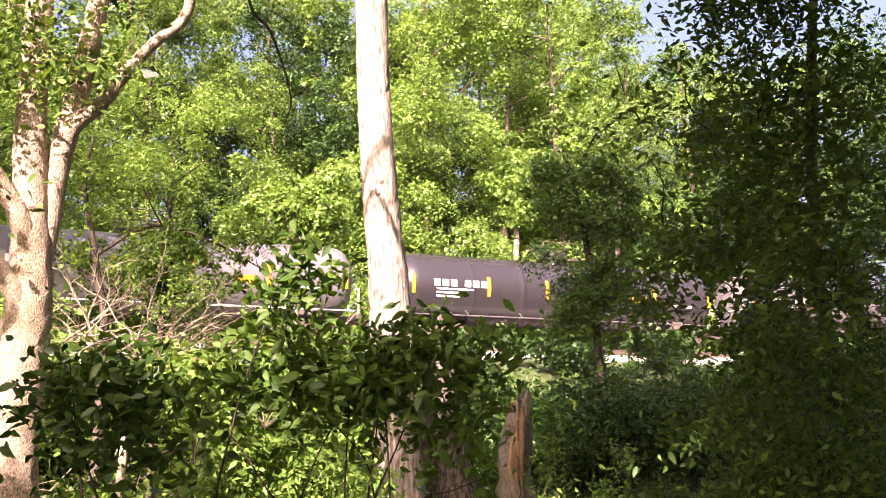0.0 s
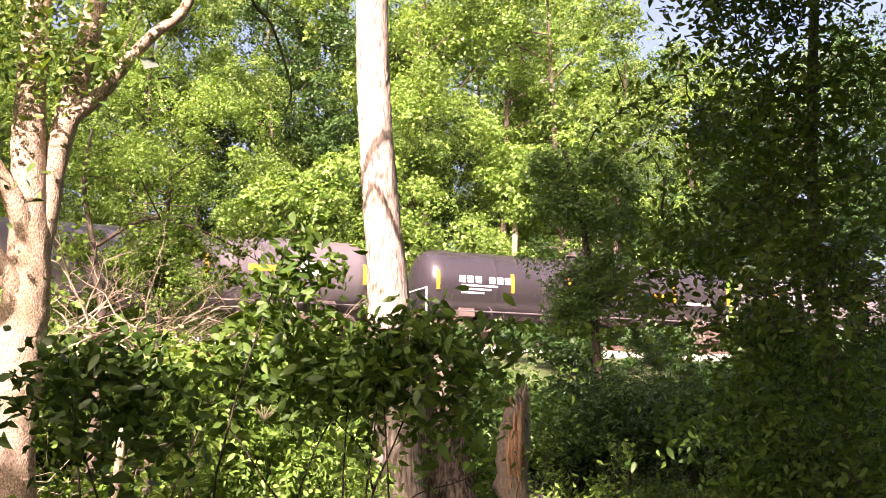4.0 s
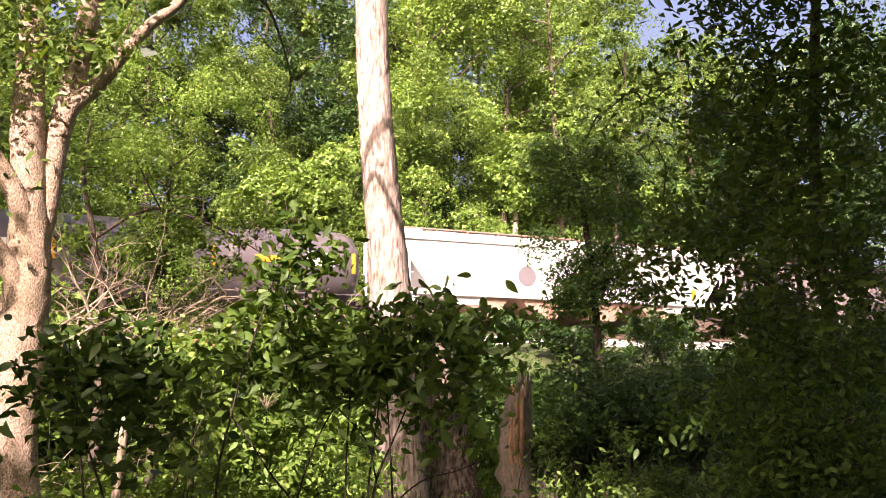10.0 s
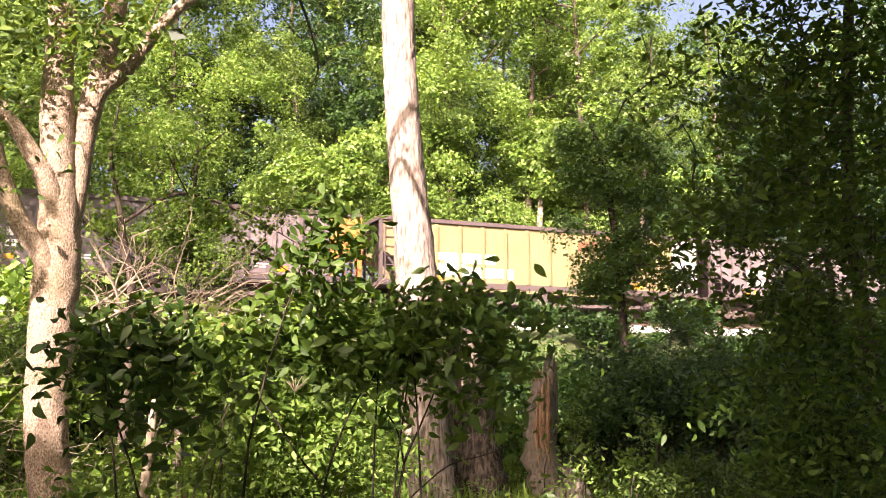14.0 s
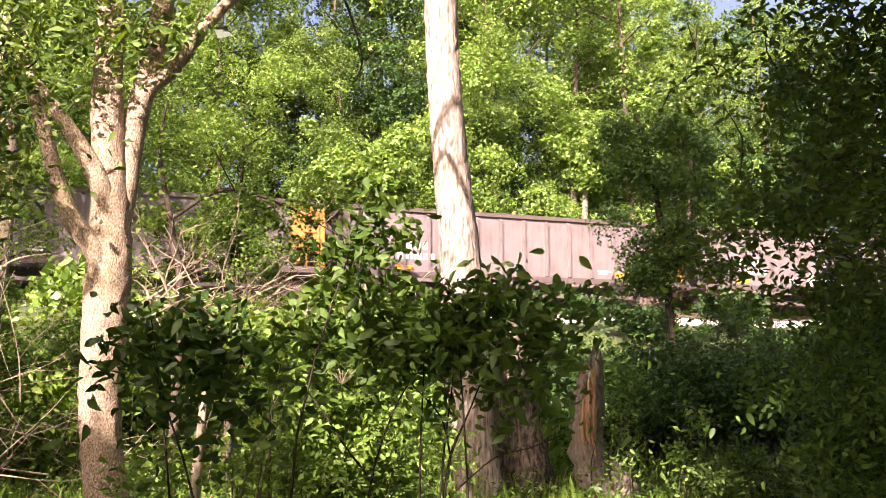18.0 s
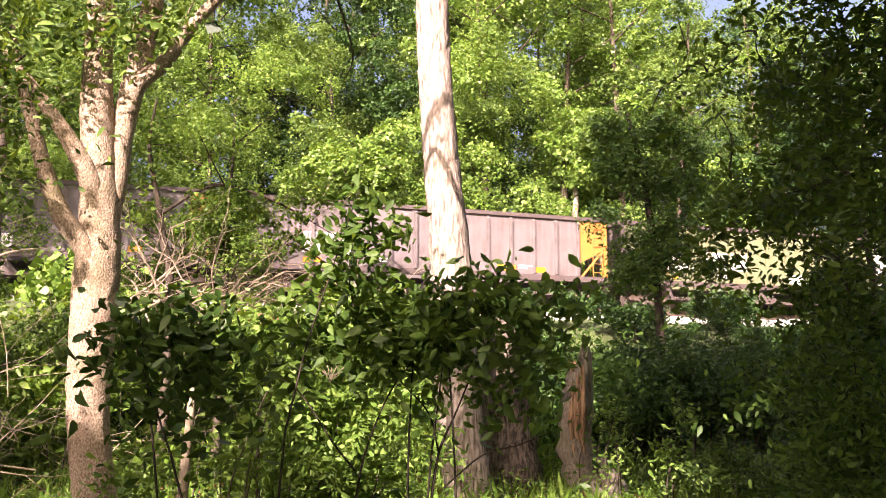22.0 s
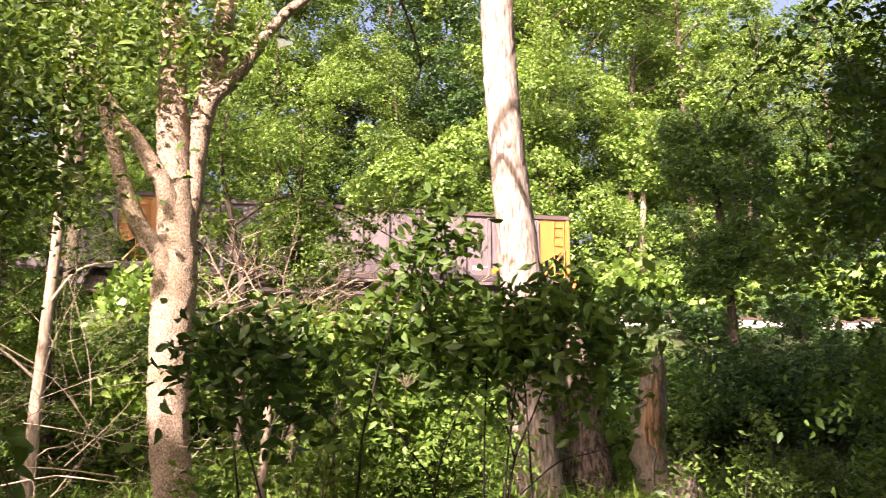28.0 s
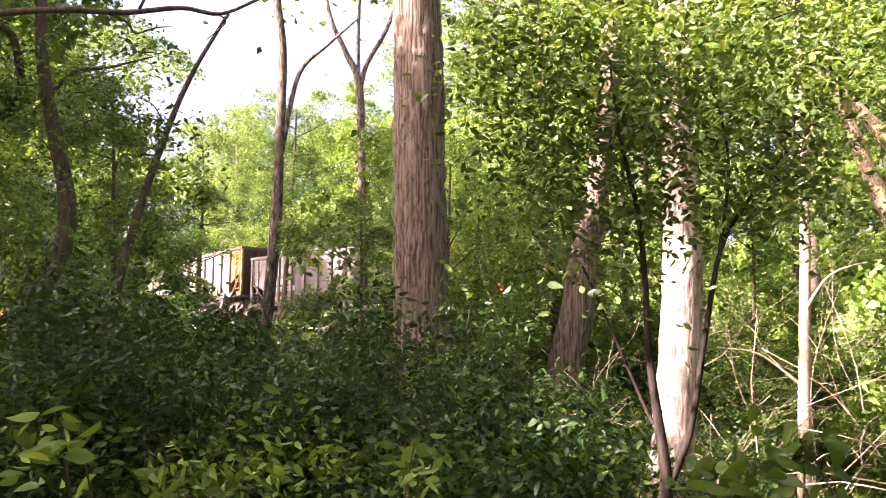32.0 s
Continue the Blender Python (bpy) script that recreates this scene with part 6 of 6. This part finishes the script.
for i in range(90):
    a, d = radians(rng.uniform(24, 76)), rng.uniform(6.5, 12.5)
    x, y = -math.sin(a) * d, math.cos(a) * d
    if min(math.hypot(x - px, y - py) for px, py in ((-2.9, 8), (-5.4, 7.8), (-8.4, 7.25), (-5.5, 10.7), (-2.98, 4.07), (-1.95, 7.6))) < 0.75:
        continue
    if any(d < math.hypot(px, py) and abs(x * py - y * px) / math.hypot(px, py) < w for px, py, w in ((-5.5, 7.7, 0.75), (-2.85, 8, 0.55), (-5.5, 10.7, 0.45), (-1.97, 7.6, 0.4))):
        continue
    # Past 39 degrees darker leaf is picked, putting the thicket's shade in colour
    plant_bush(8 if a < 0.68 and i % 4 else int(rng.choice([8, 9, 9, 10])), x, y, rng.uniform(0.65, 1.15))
for i in range(30):
    a, d = radians(rng.uniform(-32, 10)), rng.uniform(8.5, 13)
    x, y = -math.sin(a) * d, math.cos(a) * d
    if -0.9 < x < 3.2 or min(math.hypot(x - px, y - py) for px, py in ((0.4, 11.5), (0.9, 12.5), (1.78, 11.9))) < 0.9:
        continue
    # Bright leaf left, darker leaf right: sun and shade put into colour
    plant_bush(int(rng.choice([0, 0, 2])) if x < 0.6 else int(rng.choice([1, 3, 3])), x, y, rng.uniform(0.5, 0.85))

# Next bushes take the dark leaves: the slope's shade put into their colour
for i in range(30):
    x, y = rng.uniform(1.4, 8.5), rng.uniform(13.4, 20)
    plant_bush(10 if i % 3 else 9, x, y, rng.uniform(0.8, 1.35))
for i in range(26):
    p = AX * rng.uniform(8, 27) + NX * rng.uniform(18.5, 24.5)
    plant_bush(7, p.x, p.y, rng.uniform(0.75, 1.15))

for i in range(7):
    p, _ = track_at(rng.uniform(27, 38), rng.uniform(-6.2, -4.8))
    plant_bush(7, p.x, p.y, rng.uniform(0.55, 0.95))

# Low brush up the bank to the ballast's edge, dark leaf standing in for shade
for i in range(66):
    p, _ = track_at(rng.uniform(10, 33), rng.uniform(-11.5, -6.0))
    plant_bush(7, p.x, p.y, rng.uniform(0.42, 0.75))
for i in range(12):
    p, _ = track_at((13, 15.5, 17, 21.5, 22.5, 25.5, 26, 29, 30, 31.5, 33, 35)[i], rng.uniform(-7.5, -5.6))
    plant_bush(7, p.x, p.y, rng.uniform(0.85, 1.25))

# Low herbs, grass and litter
def floor_cover(name, seed, count, a0, a1, d0, d1, size, mat, shape, label, up, category):
    q = np.random.default_rng(seed)
    a, d = np.radians(q.uniform(a0, a1, count)), np.sqrt(q.uniform(d0 * d0, d1 * d1, count))
    x, y = -np.sin(a) * d, np.cos(a) * d
    z = np.array([ground_z(u, w) for u, w in zip(x, y)]) + up * q.random(count) ** 1.5
    v, f = leaves(np.stack([x, y, z], 1), size, q, shape, -1.1 if shape == "blade" else 0.1, 0.6, 0.35)
    tagged(new(name, quads_mesh(name, v, f, mat)), label, category, kind="stuff")


floor_cover("herbs", 301, 22000, -34, 78, 4.2, 14, 0.055, LEAF_MID, "near", "low leafy green herbs covering the forest floor", 0.35, "herbs")
floor_cover("grass", 302, 20000, -34, 78, 4, 15, 0.24, GRASS, "blade", "tufts of long green grass on the forest floor", 0.1, "grass")
floor_cover("leaf_litter", 303, 9000, -34, 78, 2, 14, 0.09, LEAF_DRY, "near", "dry brown leaf litter on the ground", 0.02, "leaf litter")
floor_cover("bank_herbs", 304, 22000, -9, 70, 14, 31, 0.16, LEAF_BRUSH, "far", "low weeds and herbs on the railway bank", 0.5, "herbs")

placed_tree("slender pale trunk at the edge of the wood", BARK_PALE, [("trunk", [(6.75, 46, 4.4, 0.2), (6.72, 46, 8, 0.17), (6.9, 46, 11, 0.14), (6.8, 46, 15, 0.1)])], [(6.8, 46, 13.5, 2.0, 1.6, 1.6), (7.4, 45.6, 11.6, 0.9, 0.8, 0.6)], 0.22, LEAF_BRIGHT, 90, 40, 0.45, 101, "tiny")

# Added for the shade its high crown throws on cars in the bend
placed_tree("tall slender high-crowned tree added beside the bend to shade the cars", BARK_DARK, [("trunk", [(-42.5, 17.5, 1.0, 0.2), (-42.4, 17.6, 6, 0.17), (-42, 18, 11, 0.12), (-41.8, 18.2, 14, 0.05)])], [(-40.5, 19.2, 11.3, 1.6, 1.2, 1.1), (-43, 18.6, 11.4, 1.7, 1.3, 1.2), (-38.6, 20.2, 10.8, 1.2, 1.1, 0.9), (-41.6, 18.2, 13.2, 1.6, 1.4, 1.0), (-45.2, 17.4, 11, 1.4, 1.2, 1.0)], 0.24, LEAF_MID, 130, 60, 0.5, 103, "tiny")

# Unseen trees added behind and above the viewer to shade the foreground
placed_tree("unseen broad leafy tree added to shade the ground", BARK_GREY, [("trunk", [(1.5, -5.0, -0.3, 0.3), (1.4, -4.6, 5, 0.22), (1.2, -4.0, 12, 0.1)])], [(0.5, 1.5, 12, 1.4, 1.3, 0.6), (2.5, 1.5, 12.5, 1.4, 1.3, 0.6), (4.5, 1.5, 12.5, 1.4, 1.3, 0.6), (1, -1, 13.5, 1.5, 1.4, 0.7), (3.2, -1, 13.5, 1.5, 1.4, 0.7), (0.01, 4.75, 8.7, 1.2, 1.3, 0.5), (1.2, 5.2, 8.8, 1.4, 1.3, 0.5), (3, 5.2, 8.9, 1.4, 1.3, 0.5), (4.8, 5, 9, 1.4, 1.3, 0.5), (-0.98, 2.31, 8.2, 1.2, 1.2, 0.5), (0.4, 2.4, 8.3, 1.2, 1.2, 0.5), (1.5, 3.2, 10.8, 1.4, 1.3, 0.5), (3.4, 3, 10.4, 1.4, 1.3, 0.5), (1.6, 0.2, 8.6, 1.4, 1.4, 0.6), (-0.6, 2.6, 8.6, 1, 1, 0.4), (-0.2, -1.5, 10.5, 1.6, 1.4, 1.6), (2.5, -1, 7.6, 1.5, 1.2, 0.9), (-4.9, -4.8, 8, 0.7, 0.6, 0.4), (-2.7, -3.2, 7.9, 0.8, 0.7, 0.35), (-1.8, -3.2, 8.1, 0.7, 0.7, 0.35), (0.4, 1.2, 8.4, 1.2, 1.2, 0.5), (0.6, -3, 9.6, 1.9, 1.8, 1.3), (0.9, -0.9, 8.4, 1.5, 1.2, 0.7), (2.6, -0.6, 8.8, 1.6, 1.3, 0.8), (2.6, -3, 9, 2.2, 1.8, 1.8), (0.4, -3.4, 8.2, 1.6, 1.4, 0.8), (3, -2.6, 12, 2.2, 2, 2)], 0.4, LEAF_DEEP, 900, 34, 0.42, 95, "far")
placed_tree("unseen broad leafy tree added to shade the ground", BARK_GREY, [("trunk", [(-11.5, -6.5, -0.3, 0.3), (-11.4, -6.2, 5, 0.22), (-11.4, -5.6, 12, 0.1)])], [(-9.7, -4.8, 8.0, 1.0, 1.0, 0.4), (-10, -4, 8.0, 1.4, 1.2, 0.4), (-12, -4.2, 8.0, 1.4, 1.2, 0.4), (-13.3, -4.3, 11.0, 1.3, 1.3, 2.0), (-10.6, -6.0, 8.6, 1.4, 1.2, 0.8), (-13.4, -6.2, 8.8, 1.8, 1.3, 1.0), (-15, -6, 10, 2, 1.6, 2.0), (-9, -5.5, 7.6, 1.4, 1.3, 0.5), (-11, -6, 7.8, 1.4, 1.3, 0.5), (-8, -7.5, 8, 1.4, 1.3, 0.5), (-10, -8, 8.2, 1.4, 1.3, 0.5), (-6.3, -7.5, 8, 1.4, 1.3, 0.5)], 0.4, LEAF_DEEP, 900, 34, 0.42, 96, "far")


placed_tree("unseen leafy tree added to shade the furrowed trunk", BARK_GREY, [("trunk", [(-12.4, -1.2, -0.2, 0.2), (-12.2, -0.9, 4, 0.15), (-11.6, -0.2, 8, 0.08), (-11.4, 0, 9.5, 0.03)])], [(-11.2, 0.2, 7.2, 1.3, 1.2, 1.5), (-11.3, 0.0, 8.8, 1.1, 1.1, 0.8), (-12.0, -0.4, 6.4, 1.1, 1.1, 1.0), (-10.7, 0.3, 6.0, 0.8, 0.8, 0.9), (-10.5, 1.0, 9.2, 0.6, 0.6, 0.7)], 0.2, LEAF_DEEP, 230, 26, 0.32, 99, "far")
placed_tree("unseen young leafy tree added to shade trunks and thicket", BARK_DARK, [("trunk", [(-5.6, -0.8, -0.2, 0.07), (-5.5, -0.6, 2.5, 0.055), (-5.0, 0.2, 4.6, 0.035), (-4.4, 0.8, 5.4, 0.015)]), ("limb", [(-5.3, -0.3, 3.6, 0.035), (-6.4, 0.6, 6.2, 0.025), (-7.6, 1.7, 8.6, 0.01)]), ("limb", [(-5.0, 0.2, 4.6, 0.03), (-3.8, 2.2, 5.7, 0.02), (-2.1, 4.3, 6.1, 0.01)])], [(-1.95, 4.4, 6.0, 0.42, 0.3, 0.75), (-1.25, 5.3, 6.0, 0.4, 0.4, 0.35), (-0.7, 5.2, 6.2, 0.5, 0.45, 0.4), (-1.6, 5.6, 6.0, 0.4, 0.4, 0.4), (-5.5, 1.4, 5.35, 0.4, 0.35, 0.4), (-1.6, 4.2, 5.9, 0.3, 0.3, 0.6), (-4.2, 1.0, 4.9, 0.65, 0.4, 0.4), (-4.9, 0.5, 4.9, 0.6, 0.4, 0.4), (-3.6, 1.2, 4.8, 0.4, 0.3, 0.3), (-7.7, 1.8, 8.6, 0.5, 0.5, 1.0), (-2.1, 5.3, 4.95, 0.35, 0.3, 0.25), (-2.1, 5.6, 5.9, 0.3, 0.3, 0.22), (-1.9, 5.4, 5.7, 0.4, 0.35, 0.35), (-1.5, 5.2, 5.2, 0.35, 0.3, 0.3), (-1.1, 4.9, 5.35, 0.3, 0.3, 0.3), (-5.1, 3.9, 6.4, 0.28, 0.28, 0.4), (-4.95, 4.0, 5.6, 0.25, 0.25, 0.3), (-6.5, 2.2, 5.7, 0.5, 0.4, 0.3), (-5.6, 0.4, 5.2, 0.6, 0.5, 0.4)], 0.13, LEAF_DEEP, 430, 34, 0.18, 98, "far")
placed_tree("unseen tall leafy tree added to shade the slope", BARK_GREY, [("trunk", [(8.8, 10.6, -0.2, 0.26), (8.6, 10.5, 6, 0.2), (8.0, 10.3, 11, 0.12), (6.5, 10.2, 12.6, 0.05)])], [(1.1, 6.2, 9.2, 0.9, 1.1, 0.4), (1.6, 8.6, 10.2, 1.0, 1.1, 0.4), (1.2, 7.5, 10, 1.15, 1.1, 0.45), (2.1, 7, 10, 1.15, 1.1, 0.45), (3.6, 7, 10, 1.15, 1.1, 0.45), (5.1, 7, 10, 1.15, 1.1, 0.45), (1.5, 9.5, 10.6, 1.15, 1.1, 0.45), (3, 9.5, 10.6, 1.15, 1.1, 0.45), (4.5, 9.5, 10.6, 1.15, 1.1, 0.45), (6, 9, 10.6, 1.15, 1.1, 0.45), (2.2, 12, 12, 1.15, 1.1, 0.45), (4, 12, 12, 1.15, 1.1, 0.45), (5.8, 12, 12, 1.15, 1.1, 0.45), (7.5, 11, 11.5, 1.15, 1.1, 0.45), (-0.8, 13.0, 13.1, 1.2, 1.1, 0.5), (1.0, 13.7, 13.4, 1.2, 1.1, 0.5), (2.8, 14.1, 13.7, 1.2, 1.1, 0.5), (4.6, 14.5, 13.9, 1.2, 1.1, 0.5), (6.4, 14.5, 13.9, 1.2, 1.1, 0.5), (0.2, 11.3, 13.3, 1.2, 1.1, 0.5), (2.2, 11.5, 13.5, 1.2, 1.1, 0.5), (4.2, 11.5, 13.7, 1.2, 1.1, 0.5)], 0.3, LEAF_DEEP, 1500, 36, 0.32, 97, "far")
# From (10.0, -1.5) on: unseen trees added to block sun and sky
for x, y, sc, k in [(-12.0, 5.2, 0.22, 0), (-9.8, 7.5, 0.16, 0), (-9.3, 8.4, 0.18, 1), (-9.9, 9.6, 0.20, 1), (-9.6, 10.6, 0.20, 0), (11, 17, 0.45, 2), (14.5, 22, 0.6, 2), (9.6, 14, 0.34, 2), (9.3, 19.5, 0.42, 2), (7.3, 23, 0.17, 2), (9.8, 23, 0.2, 2), (10.6, 22.5, 0.2, 2), (8.7, 25.5, 0.13, 2), (17, 27, 0.7, 0), (10.0, -1.5, 0.95, 5), (-13, -1, 0.46, 6), (-12.5, -6, 0.4, 2), (-9.8, -6.5, 0.33, 2), (-7.2, -6, 0.33, 2), (-4.6, -6.5, 0.4, 2), (-1.8, -6, 0.4, 2), (1, -6.5, 0.42, 2), (3.8, -6, 0.5, 2), (6.6, -4.5, 0.6, 2), (8.2, -1.2, 0.6, 2), (-16.3, 2.2, 0.6, 5), (15.0, 3.5, 0.9, 6), (9.5, -7.0, 1.0, 6), (2.5, -9.5, 0.62, 6), (-14.6, -5.5, 0.52, 6), (-19, -12, 0.8, 5), (-1, -17, 0.6, 6), (-8, -17, 0.6, 5), (6, -16, 0.8, 5), (14, -12, 1.0, 6), (20, 8, 1.0, 5), (-23, -3, 0.6, 6)]:
    plant(k, x, y, sc)


def far_wood():
    """Unseen leafy wall round the back of the place, added to block the low sky."""
    q = np.random.default_rng(400)
    n = 15000
    a, d = np.radians(q.uniform(80, 330, n)), q.uniform(38, 50, n)
    x, y = -np.sin(a) * d, np.cos(a) * d
    z = q.uniform(0, 1, n) ** 0.8 * (17 + 4 * np.sin(a * 23) + 2 * np.sin(a * 51))
    v, f = leaves(np.stack([x, y, z], 1), 1.0, q, "far", 0.3, 0.95)
    tagged(new("far_woods", quads_mesh("far_woods", v, f, LEAF_MID)), "unseen green woodland added behind to block the low sky", "woods", kind="stuff")


far_wood()


motions()
